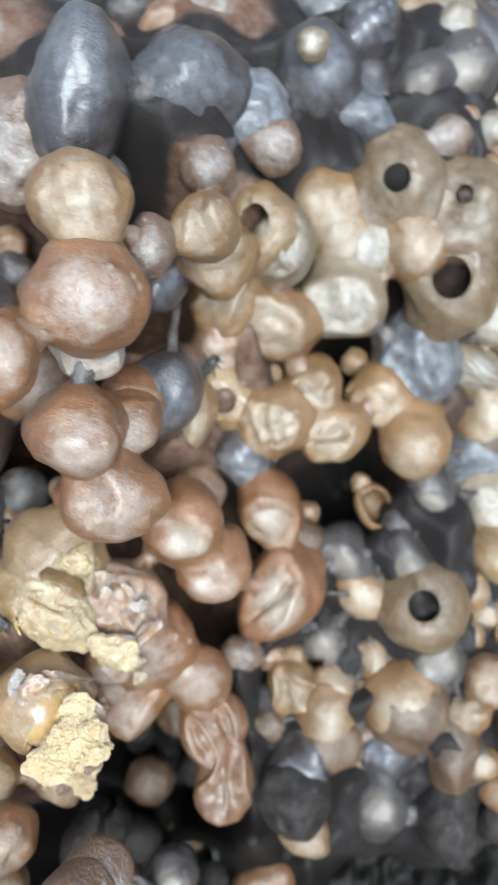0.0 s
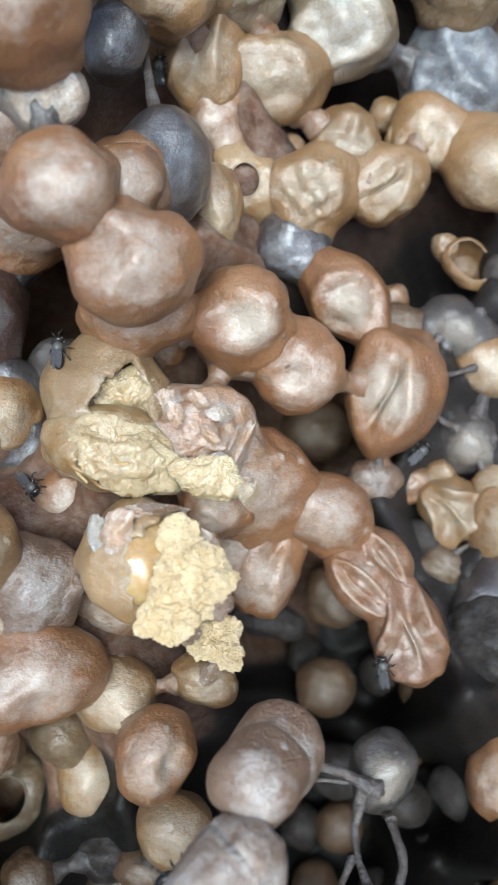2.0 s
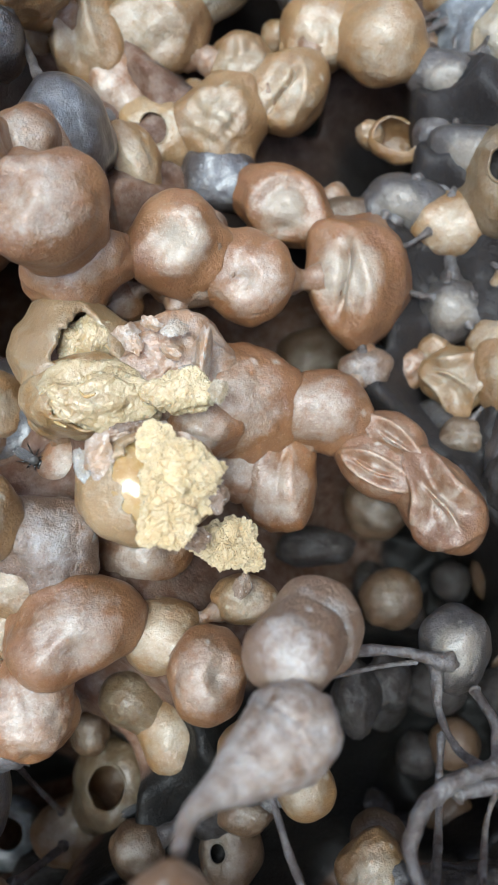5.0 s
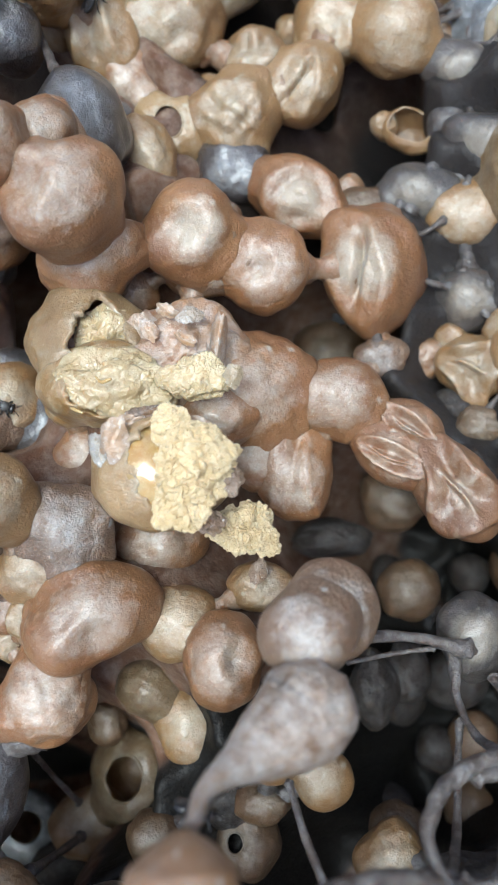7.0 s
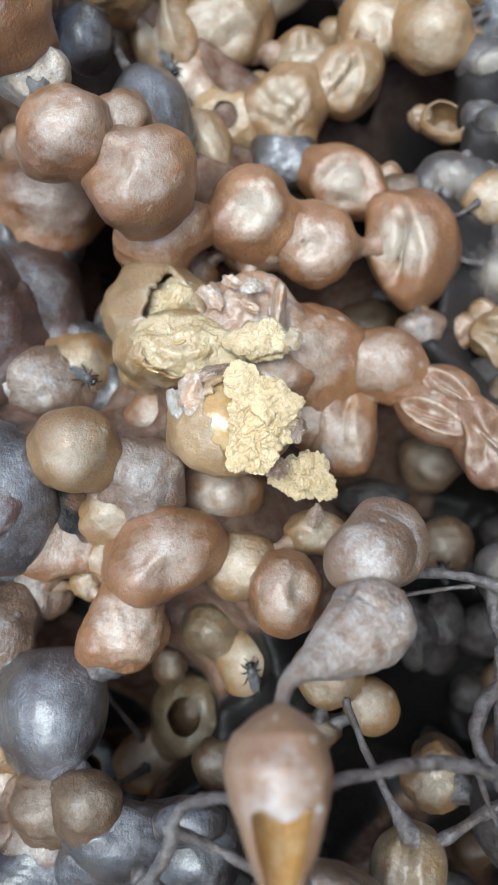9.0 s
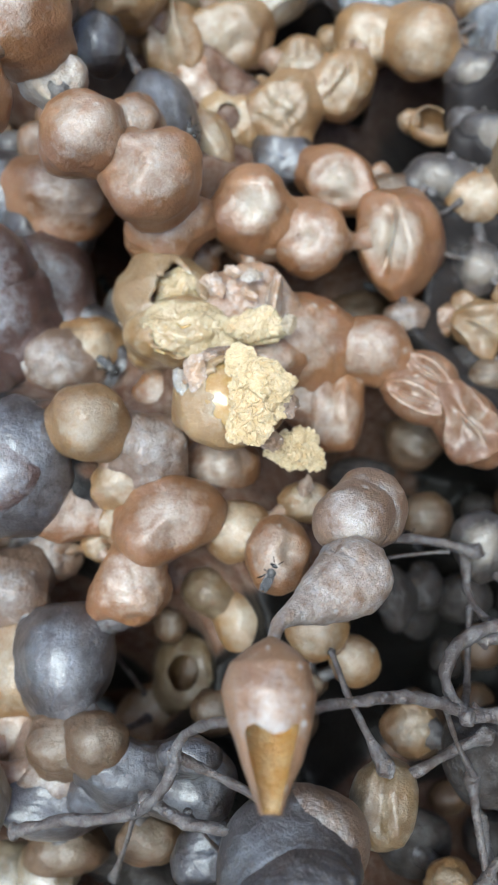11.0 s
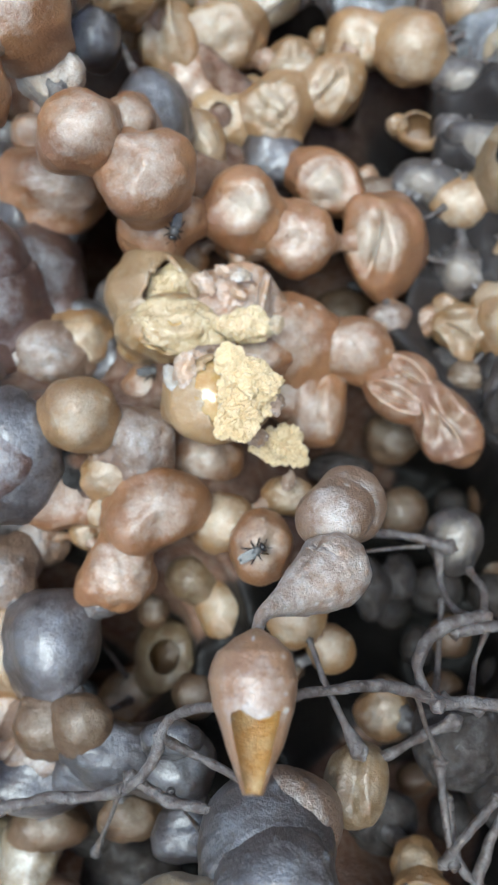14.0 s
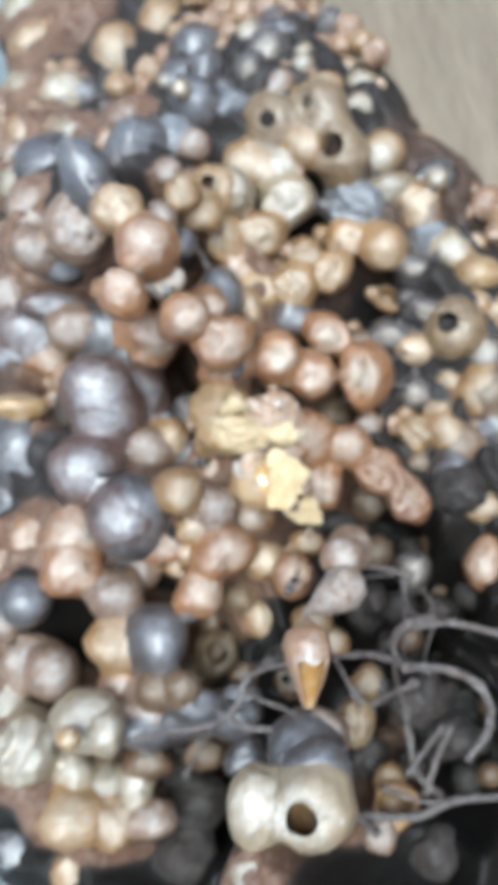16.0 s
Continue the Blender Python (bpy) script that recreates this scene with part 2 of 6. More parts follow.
def tube(name, path, radii, material, rough=0.06, seed=1, cols=20, steps=9):
    """A skin swept along a smooth line through the places of path (mm)."""
    p = [Vector(q) for q in path]
    p = [2 * p[0] - p[1], *p, 2 * p[-1] - p[-2]]
    r = [radii[0], *radii, radii[-1]]
    line, rad = [], []
    for k in range(1, len(p) - 2):
        for a in map(float, np.linspace(0, 1, steps, endpoint=k == len(p) - 3)):
            a2, a3 = a * a, a * a * a
            line.append(0.5 * (2 * p[k] + (p[k + 1] - p[k - 1]) * a + (2 * p[k - 1] - 5 * p[k] + 4 * p[k + 1] - p[k + 2]) * a2 + (3 * p[k] - p[k - 1] - 3 * p[k + 1] + p[k + 2]) * a3))
            rad.append(max(0.02, 0.5 * (2 * r[k] + (r[k + 1] - r[k - 1]) * a + (2 * r[k - 1] - 5 * r[k] + 4 * r[k + 1] - r[k + 2]) * a2 + (3 * r[k] - r[k - 1] - 3 * r[k + 1] + r[k + 2]) * a3)))
    side = (line[1] - line[0]).orthogonal().normalized()
    rows = []
    for k, q in enumerate(line):
        way = (line[min(k + 1, len(line) - 1)] - line[max(k - 1, 0)]).normalized()
        side = (side - way * side.dot(way)).normalized()
        other = way.cross(side)
        rows.append([q + (side * math.cos(a) + other * math.sin(a)) * float(rad[k]) for a in np.linspace(0, 2 * math.pi, cols, endpoint=False)])
    pts = np.array([[tuple(v) for v in row] for row in rows])
    mid = pts.mean(1, keepdims=True)
    bump = 1 + rough * waves(pts, seed, 0.9) + rough * waves(pts, seed + 1, 0.35)
    pts = mid + (pts - mid) * bump[..., None]
    pts = np.concatenate([mid[:1].repeat(cols, 1), pts, mid[-1:].repeat(cols, 1)], 0)
    return grid_mesh(name, pts * MM)


KIND_WORDS = {"ball": "smooth round", "lump": "uneven lumpy", "ring": "sunken-capped", "slot": "groove-capped", "crumple": "wrinkled",
              "fold": "creased shrunken", "dimple": "dimpled round", "hole": "open", "cup": "broken cup-like", "facet": "angular squeezed", "nub": "mantled", "dish": "hollow-capped shrunken", "burst": "burst", "torn": "crumpled"}
WAX_WORDS = {"brown_wax": "reddish brown", "tan_wax": "caramel tan", "pale_wax": "pale straw-coloured", "bloomed_wax": "whitish bloomed brown",
             "dark_resin_wax": "dark grey resinous", "shade_dark_wax": "shade-darkened", "grey_wax_sheet": "blue-grey", "amber_wax": "translucent amber", "honey_wax": "honey-yellow", "red_brown_wax": "glossy red-brown", "mantled_wax": "pale-tipped dark brown", "shaded_tan_wax": "shade-darkened tan", "creased_brown_wax": "orange-brown", "frosted_wax": "whitish frosted", "olive_wax": "translucent olive-brown", "torn_wax_skin": "pinkish torn", "pale_capped_wax": "pale-capped orange-brown"}
pots, seats = [], []


packed = []


def pot(kind, material, centre, axes, turn, **more):
    """One storage pot: an uneven ovoid of wax, its cap looking along its own z; centre and half axes in mm, turn in degrees."""
    pots.append((kind, material, centre, axes, turn, more))
    seats.append((*centre, sum(axes) / 3))


def joined(pts, k0, m):
    """Swells a pot's skin (mm, in its own space) where it comes close to another pot, as soft wax runs into the joint."""
    c0, a0 = Vector(pots[k0][2]), pots[k0][3]
    flat = pts.reshape(-1, 3)
    turn = np.array(m.to_3x3())
    out = flat / np.maximum(1e-6, np.linalg.norm(flat, axis=1, keepdims=True))
    swell = np.zeros(len(flat))
    near = [(c, a, np.array(pose(0, 0, 0, *t).to_3x3())) for k, (_, _, c, a, t, _) in enumerate(pots)
            if k != k0 and (Vector(c) - c0).length < max(a) + max(a0) + 3.0]
    for _ in range(4):
        place = (flat + out * swell[:, None]) @ turn.T + np.array(c0)
        more = np.zeros(len(flat))
        for c, a, back in near:
            reach = 0.8 * min(min(a), min(a0), 4.0)
            q = (place - np.array(c)) @ back
            beyond = (np.sqrt(((q / a) ** 2).sum(-1)) - 1) * sum(a) / 3 - swell
            h = np.clip(reach - np.maximum(beyond, 0), 0, reach)
            more += h * h / (4 * reach) * (1 - step(-beyond, 0.3 * reach, 1.6 * reach))
        swell = 0.4 * swell + 0.6 * np.minimum(more, 0.3 * min(a0))
    return (flat + out * swell[:, None]).reshape(pts.shape)


def build_pot(index, kind, material, centre, axes, turn, hole=0.0, du=0.0, dv=0.0, dr=0.34, soft=1.0, core=None, wide=1.0, mu=0.0, mv=0.0, ru=0.5, rv=0.5):
    seed = 1001 + index
    g = np.random.default_rng(seed)
    big = max(axes) > 3.0
    rows, cols = (48, 72) if big else (32, 48)
    if kind == "cup":
        hole = 0.82
    t0 = math.asin(hole) if hole else 0.002
    s = np.linspace(0, 1, rows)
    th = t0 + (math.pi - 0.004 - t0) * s
    ph = np.linspace(0, 2 * math.pi, cols, endpoint=False)
    th, ph = np.meshgrid(th, ph, indexing="ij")
    if not hole:
        lean = g.uniform(0, 6.28, 3)
        th = th + 0.1 * np.sin(th) ** 2 * (np.sin(2 * ph + lean[0]) + 0.6 * np.sin(3 * ph + lean[1]) + 0.4 * np.sin(5 * ph + lean[2]))
    p = np.stack([np.sin(th) * np.cos(ph), np.sin(th) * np.sin(ph), np.cos(th)], -1)
    u, v, front = p[..., 0], p[..., 1], step(p[..., 2], -0.1, 0.4)
    r = 0.985 + (0.05 if kind == "ball" else 0.08) * waves(p, seed, 0.6) + 0.026 * waves(p, seed + 7, 0.25) + 0.009 * waves(p, seed + 8, 0.1)
    rho = np.sqrt(u * u + v * v)
    wob = 0.09 * waves(p * (1, 1, 0), seed + 3, 0.4)
    if kind == "lump":
        r = r + 0.055 * waves(p, seed + 1, 0.42) + 0.022 * waves(p, seed + 2, 0.16)
    elif kind == "ring":
        e = rho + wob
        r = r + front * (0.05 * np.exp(-((e - 0.72) / 0.09) ** 2) - 0.13 * (1 - step(e, 0.42, 0.7)) + 0.07 * np.exp(-(e / 0.3) ** 2) + 0.03 * np.sin(7 * u + 4 * v + seed) * (1 - step(e, 0.4, 0.7)))
    elif kind == "slot":
        u = (u + 0.14) / 0.85
        e = np.sqrt((u / 0.7) ** 2 + (v / 0.86) ** 2) + wob
        inside = 1 - step(e, 0.66, 0.94)
        bend = u - 0.34 * np.sin(2.6 * v + 0.5) + 0.04 * waves(p, seed + 4, 0.3)
        groove = np.exp(-(bend / (0.09 * wide)) ** 2) * (1 - step(np.abs(v), 0.45, 0.72))
        r = r + front * (0.035 * np.exp(-((e - 0.98) / 0.12) ** 2) - 0.1 * inside - 0.26 * groove)
    elif kind == "dish":
        # a long (wide > 1: three-cornered) sunken cap with a raised pale lip and a ridge along it
        at = np.arctan2(v, u)
        e = np.hypot(u / 0.86, v / (0.5 if wide < 1 else 0.8)) * (1 + (0.0 if wide < 1 else 0.24) * np.cos(3 * at + 0.4)) + 0.6 * wob
        inside = 1 - step(e, 0.5, 0.85)
        ridge = np.exp(-((v - 0.12 * np.sin(3 * u + seed)) / 0.1) ** 2)
        r = r + front * (0.12 * np.exp(-((e - 0.92) / 0.09) ** 2) - 0.36 * inside + 0.22 * ridge * inside)
    elif kind == "crumple":
        line = u + 0.25 * waves(p, seed + 4, 0.5)
        r = r + soft * front * (1 - step(rho, 0.55, 0.9)) * (0.05 * np.sin(line * 10) + 0.045 * waves(p, seed + 6, 0.16)) - 0.04 * front
        r = r + soft * front * 0.05 * np.exp(-((rho + wob - 0.72) / 0.1) ** 2)
    elif kind == "fold":
        width = 0.1 + 0.26 * (1 - v) * 0.5 * wide
        line = u + 0.06 * np.sin(v * 3 + 1) + 0.2 * wob
        keep = 1 - step(np.abs(v), 0.6, 0.92)
        r = r + soft * front * keep * (-0.27 * np.exp(-(line / width) ** 2) + 0.09 * np.exp(-((np.abs(line) - 1.9 * width) / 0.11) ** 2))
    elif kind == "dimple":
        dist = ((u - du) ** 2 + (v - dv) ** 2) / dr ** 2
        r = r + front * (-0.26 * np.exp(-dist) + 0.03 * np.exp(-(np.sqrt(dist) - 1.5) ** 2 / 0.15)) + 0.02 * waves(p, seed + 2, 0.2)
    elif kind == "burst":
        r = r + 0.03 * waves(p, seed + 1, 0.3) + (0.05 if material is TORN else 0.018) * waves(p, seed + 2, 0.13)
    elif kind == "torn":
        for size, deep in ((0.3, 0.09), (0.14, 0.06), (0.06, 0.03)):
            r = r + deep * (0.5 - np.abs(waves(p, seed + int(99 * size), size))) * front
    elif kind == "nub":
        r = r + 0.05 * waves(p, seed + 1, 0.42) + 0.06 * (1 - step(rho + wob, 0.35, 0.6)) * front
    elif kind == "facet":
        for _ in range(9):
            d = g.normal(size=3)
            d /= np.linalg.norm(d)
            r = np.minimum(r, 0.84 / np.maximum(p @ d, 0.05))
        r = r + 0.02 * waves(p, seed + 2, 0.25)
    m = pose(0, 0, 0, *turn)
    if hole:
        edge = step(th, t0, t0 + 0.25)
        outer = p * (r * (0.96 + 0.04 * edge))[..., None] * axes
        outer = outer + (joined(outer, index, m) - outer) * edge[..., None]
        inner = (p * (r - 0.09)[..., None] * axes)[::-1]
        ragged = (0.3 if kind == "cup" else 0.05) * waves(np.stack([np.cos(ph), np.sin(ph), 0 * ph], -1), seed + 9, 0.5) * (1 - step(th, t0, t0 + 0.7))
        drop = np.array((0, 0, axes[2]))
        outer = outer - drop * np.abs(ragged)[..., None]
        inner = inner - drop * np.abs(ragged)[::-1][..., None]
        pts = np.concatenate([inner[-1:], outer], 0)
    else:
        body = p * r[..., None] * axes
        if kind not in ("dish", "burst") and centre[2] > 34 and centre[1] > -14 and not (-8 < centre[0] < 8 and centre[1] < 6):
            # the body runs back from its cap into the mass
            back = step(-p[..., 2], 0, 1)
            body = body * np.stack([1 + 0.1 * back, 1 + 0.1 * back, 1 + 0.7 * back], -1)
        pts = joined(body, index, m)
    pts = pts * MM
    split = 0 if hole or kind == "burst" else rows * (20 if kind == "nub" else 28) // 100
    name = "open_food_pot" if hole or kind == "burst" else "food_pot"
    whole = grid_mesh(name, pts)
    if kind == "burst":
        # a torn mouth in the wall (mu, mv, ru, rv in half axes), with the lining inside it
        skins = []
        for shrink in (1.0, 0.9):
            bm = bmesh.new()
            bm.from_mesh(whole)
            for vert in bm.verts:
                vert.co *= shrink
            gone = []
            for face in bm.faces:
                q = face.calc_center_median() / MM
                x, y = q.x / axes[0] - mu, q.y / axes[1] - mv
                a = math.atan2(y, x)
                ragged = 0.1 * math.sin(3 * a + seed) + 0.07 * math.sin(7 * a + seed) + 0.05 * math.sin(17 * a)
                if q.z > -0.1 * axes[2] and math.hypot(x / ru, y / rv) < 1 + ragged:
                    gone.append(face)
            bmesh.ops.delete(bm, geom=gone, context="FACES")
            if shrink == 1.0:
                for _ in range(5):
                    bmesh.ops.smooth_vert(bm, verts=[v for v in bm.verts if v.is_boundary], factor=0.5, use_axis_x=True, use_axis_y=True, use_axis_z=True)
                rim = [e for e in bm.edges if e.is_boundary]
                bmesh.ops.extrude_edge_only(bm, edges=rim)
                for vert in {v for e in bm.edges if e.is_boundary for v in e.verts}:
                    vert.co *= 0.91
            skins.append(bm)
        whole.clear_geometry()
        skins[0].to_mesh(whole)
        skins[0].free()
    body = link(name, grid_mesh(name, pts[split:]) if split else whole, material)
    if split:
        cap = link("cap", grid_mesh("cap", pts[:split + 1]), core or material, body, KIND_WORDS[kind] + " wax cap")
        out = np.empty(len(whole.vertices) * 3, np.float32)
        whole.vertex_normals.foreach_get("vector", out)
        out = out.reshape(-1, 3)
        body.data.normals_split_custom_set_from_vertices(out[split * cols:].tolist())
        cap.data.normals_split_custom_set_from_vertices(out[:(split + 1) * cols].tolist())
        bpy.data.meshes.remove(whole)
    if hole:
        link("lining", grid_mesh("lining", inner * MM), LINING, body, "honey-brown inner wall")
    if kind == "burst":
        part("lining", skins[1], GLAZE, body, "honey-brown inner wall of the burst pot")
    if kind == "hole":
        lip = 0.03
        ring = outer[0] * MM
        mean = ring.mean(0)
        skin = []
        for q in np.linspace(0, 2 * math.pi, 9):
            flat = (ring - mean) * (0.99 + lip * math.cos(q) / hole)
            flat[:, 2] += lip * math.sin(q) * axes[2] * MM
            skin.append(flat + mean)
        link("opening_rim", grid_mesh("opening_rim", np.array(skin)), material, body, "thin wax rim of the opening")
    body.matrix_world = pose(*(c * MM for c in centre), *turn)
    tagged(body, KIND_WORDS[kind] + " " + WAX_WORDS[material.name] + " wax food pot " + ("with a hole" if hole else "torn open over its pollen" if kind == "burst" else "joined to its neighbours"), "food pot",
           "open food pots" if hole or kind == "burst" else "sealed food pots")
    return body


# ---- the box ----
def slab(name, size, place, material, label):
    bm = bmesh.new()
    bmesh.ops.create_cube(bm, size=1)
    for vert in bm.verts:
        vert.co = Vector([vert.co[k] * size[k] for k in range(3)])
    bmesh.ops.bevel(bm, geom=bm.edges[:], offset=0.8 * MM, segments=2, affect="EDGES")
    ob = part(name, bm, material)
    for poly in ob.data.polygons:
        poly.use_smooth = False
    ob.matrix_world = pose(0, 0, 0, 0, 0, BOX_TURN) @ pose(*place)
    return tagged(ob, label, "hive box", kind="structure")


slab("floor", (0.30, 0.52, 0.014), (0.06, 0.06, -0.007), BOARD, "weathered brown wooden floor board of the hive box")
slab("wall_left", (0.014, 0.52, 0.11), (-0.097, 0.06, 0.055), PAINT, "pale blue painted side board of the hive box")
slab("wall_right", (0.014, 0.52, 0.11), (0.203, 0.06, 0.055), BOARD, "weathered wooden side board of the hive box")
slab("wall_far", (0.286, 0.014, 0.11), (0.053, 0.313, 0.055), BOARD, "weathered wooden end board of the hive box")
slab("wall_near", (0.286, 0.014, 0.11), (0.053, -0.193, 0.055), BOARD, "weathered wooden end board of the hive box")

# ---- gaps left open between the pots: x, y, depth, radius in mm ----
HOLLOWS = [
# -- hollows --
    (5.7, -4.1, 34, 2.4),
    (10.3, 22.2, 28, 2.7),
    (14.5, 26.3, 30, 1.7),
    (-4.8, 8.6, 24, 3.6),
    (-36.4, 33.5, 30, 4.5),
    (-35.5, 35.6, 30, 4.8),
    (-14.7, -10.7, 20, 4.3),
    (-11.2, -14.7, 20, 4.8),
    (-10.1, -18.7, 18, 3.6),
    (-20.5, -27.8, 20, 5.1),
    (-15.1, -32.7, 20, 2.2),
    (-25.0, -35.6, 20, 4.4),
    (-56.5, -16.8, 25, 2.5),
    (-66.0, -17.7, 22, 4.6),
    (-19.8, -30.6, 20, 4.1),
    (-30.2, -40.6, 25, 1.9),
    (-19.3, -37.0, 20, 3.9),
    (-35.8, -39.2, 30, 3.1),
    (-13.9, 40.9, 50, 2.6),
    (12.7, 41.9, 32, 2.6),
    (-30.0, -49.4, 22, 4.3),
    (-25.0, -53.7, 22, 3.0),
    (-55.6, -15.9, 25, 2.6),
    (-13.7, 9.3, 40, 0.6),
    (3.7, 15.9, 30, 1.5),
    (-28.1, 24.4, 35, 5.2),
    (9.8, 36.0, 40, 2.6),
    (-49.7, -39.7, 35, 4.8),
    (-64.6, -40.3, 30, 7.1),
    (-29.5, -51.3, 20, 6.0),
    (-20.7, -59.2, 20, 5.8),
    (-17.0, -50.7, 22, 3.9),
    (-14.6, -26.7, 22, 3.1),
    (-8.5, -33.4, 20, 3.6),
# -- end of hollows --
]

# ---- storage pots ----
# -- pots --
pot("ball", TAN, (21.0, 27.0, 41.3), (4.5, 4.6, 4.3), (42, 19, -37))
pot("ring", TAN, (16.5, 33.4, 41.7), (3.7, 3.6, 3.5), (41, 15, -31))
pot("lump", TAN, (23.4, 33.0, 38.3), (2.8, 2.0, 2.3), (35, 0, -22))
pot("ring", TAN, (2.2, 40.3, 50.5), (5.8, 5.1, 5.1), (39, 7, -18))
pot("fold", TAN, (-4.3, 42.3, 55.4), (3.7, 4.7, 4.0), (36, 27, -26))
pot("ring", PALE, (10.9, 43.9, 49.5), (5.8, 5.2, 5.2), (41, 8, -17))
pot("lump", BROWN, (-5.0, 37.1, 50.6), (3.1, 4.0, 3.4), (37, 15, -12))
pot("hole", AMBER, (-4.0, 31.2, 48.6), (3.2, 3.7, 3.3), (33, 13, -13), hole=0.5)
pot("crumple", TAN, (1.9, 28.5, 46.7), (4.7, 4.6, 4.4), (33, 2, -3))
pot("crumple", TAN, (6.9, 33.6, 44.9), (5.1, 3.6, 4.2), (26, -25, 35))
pot("slot", TAN, (10.0, 27.5, 44.0), (4.0, 4.2, 3.9), (26, 19, -44))
pot("ring", TAN, (15.5, 34.3, 40.7), (3.5, 3.1, 3.1), (35, 4, -19))
pot("lump", TAN, (-7.9, 27.5, 50.3), (2.7, 5.1, 3.7), (31, 15, -12))
pot("ball", GREY, (-9.9, 27.7, 58.8), (4.2, 5.5, 4.5), (35, 18, -10))
pot("lump", BROWN, (-13.8, 25.3, 61.3), (3.7, 4.5, 3.9), (34, 20, -8))
pot("lump", BROWN, (-16.7, 20.2, 70.2), (4.7, 4.2, 4.2), (34, 24, -5))
pot("lump", BROWN, (-12.7, 22.6, 64.9), (3.3, 3.4, 3.2), (34, 22, -7))
pot("dimple", BROWN, (-13.9, 14.6, 64.6), (5.4, 4.4, 4.6), (28, 20, -9), du=-.5, dv=.25)
pot("lump", BROWN, (-16.6, 15.8, 56.7), (5.4, 3.8, 4.3), (25, 21, -10))
pot("crumple", FROST, (-16.2, 28.5, 71.1), (3.8, 3.2, 3.0), (41, 23, -4))
pot("dimple", CAPPED, (-7.6, 14.1, 52.4), (4.2, 4.3, 4.0), (34, 29, -28), du=-.3, dv=0, dr=.42)
pot("lump", BROWN, (-9.5, 14.8, 48.3), (4.3, 4.2, 4.0), (32, 29, -28))
pot("dimple", BROWN, (-4.6, 9.6, 46.1), (4.2, 4.5, 4.1), (30, 25, -31), du=-.3, dv=.1)
pot("ring", CAPPED, (2.2, 17.8, 42.0), (5.0, 4.1, 4.3), (30, 28, -41))
pot("slot", CAPPED, (3.8, 7.5, 37.9), (5.3, 6.5, 5.5), (21, -3, -25), wide=1.5)
pot("lump", GREY, (-1.9, 24.4, 43.7), (3.9, 3.4, 3.5), (37, 27, -29))
pot("lump", SHADED_TAN, (7.2, 15.2, 37.2), (3.0, 2.1, 2.5), (33, 19, -35))
pot("ball", BROWN, (-6.6, -2.8, 38.8), (4.3, 4.1, 4.0), (20, 20, -33))
pot("dish", CREASED, (-6.2, -9.9, 35.8), (4.1, 2.6, 3.2), (7, 21, -58), wide=.8)
pot("dish", CREASED, (-3.0, -8.4, 34.9), (3.8, 2.6, 3.1), (2, 22, -78), wide=.8)
pot("dish", CREASED, (-2.9, -16.2, 33.2), (5.3, 4.0, 4.4), (-3, 16, -95), wide=1.4)
pot("lump", DARK, (5.9, -19.3, 28.7), (5.3, 4.8, 4.7), (1, -2, -14))
pot("dish", TAN, (5.7, -4.1, 28.6), (3.8, 3.6, 3.5), (17, 16, -51), wide=1.2)
pot("lump", MAUVE, (-1.1, -0.2, 35.0), (2.9, 2.3, 2.5), (22, 17, -34))
pot("lump", BROWN, (-11.7, 0.3, 43.7), (4.4, 4.9, 4.4), (21, 25, -31))
pot("lump", SHADED_TAN, (-6.3, 12.0, 21.0), (4.6, 4.3, 4.3), (24, 22, -32))
pot("fold", BROWN, (-15.3, -6.7, 37.7), (3.8, 4.7, 4.1), (12, 24, -36), soft=.5)
pot("lump", BROWN, (-17.0, -2.6, 40.4), (3.2, 3.8, 3.3), (17, 26, -30))
pot("lump", BROWN, (-29.4, -5.4, 42.7), (5.0, 4.2, 4.4), (11, 32, -29))
pot("ball", MAUVE, (-15.6, -23.1, 49.7), (3.6, 3.9, 3.6), (5, 20, -31))
pot("ball", MAUVE, (-17.1, -24.5, 54.0), (3.6, 3.4, 3.3), (4, 22, -30))
pot("lump", TAN, (-22.6, -15.4, 41.8), (3.2, 2.4, 2.7), (7, 25, -30))
pot("ball", SHADED_TAN, (-14.4, -18.4, 20.6), (3.5, 3.5, 3.3), (6, 15, -31))
pot("nub", NUB, (-9.6, -28.2, 31.7), (3.5, 4.3, 3.7), (3, 10, -31))
pot("dimple", BROWN, (-26.9, -20.8, 47.2), (3.4, 4.1, 3.6), (2, 28, -30), du=.35, dv=0, dr=.3)
pot("facet", TAN, (-30.7, -14.5, 44.2), (4.2, 3.5, 3.7), (5, 31, -30))
pot("dimple", BROWN, (-34.6, -11.8, 51.4), (5.7, 4.1, 4.3), (22, 31, 1), du=-.1, dv=-.55)
pot("lump", BROWN, (-42.0, -16.1, 51.1), (4.3, 4.4, 4.1), (-1, 40, -30))
pot("lump", MAUVE, (-32.3, -4.5, 53.2), (4.4, 4.2, 4.1), (13, 39, -27))
pot("ball", TAN, (-34.0, -1.6, 60.4), (4.1, 4.3, 4.0), (20, 38, -25))
pot("facet", BROWN, (-42.9, -5.2, 54.3), (4.3, 3.9, 3.9), (12, 40, -27))
pot("lump", TAN, (-37.0, -6.0, 54.2), (2.7, 2.5, 2.5), (14, 36, -27))
pot("lump", TAN, (-40.1, -8.9, 52.7), (1.8, 1.8, 1.8), (10, 37, -28))
pot("lump", TAN, (-43.8, -9.1, 50.8), (1.8, 1.8, 1.7), (9, 38, -28))
pot("ball", OLIVE, (-39.2, -16.1, 38.8), (3.3, 3.2, 3.1), (0, 33, -30))
pot("ball", TAN, (-38.4, -21.2, 35.6), (3.4, 3.6, 3.4), (-3, 30, -30))
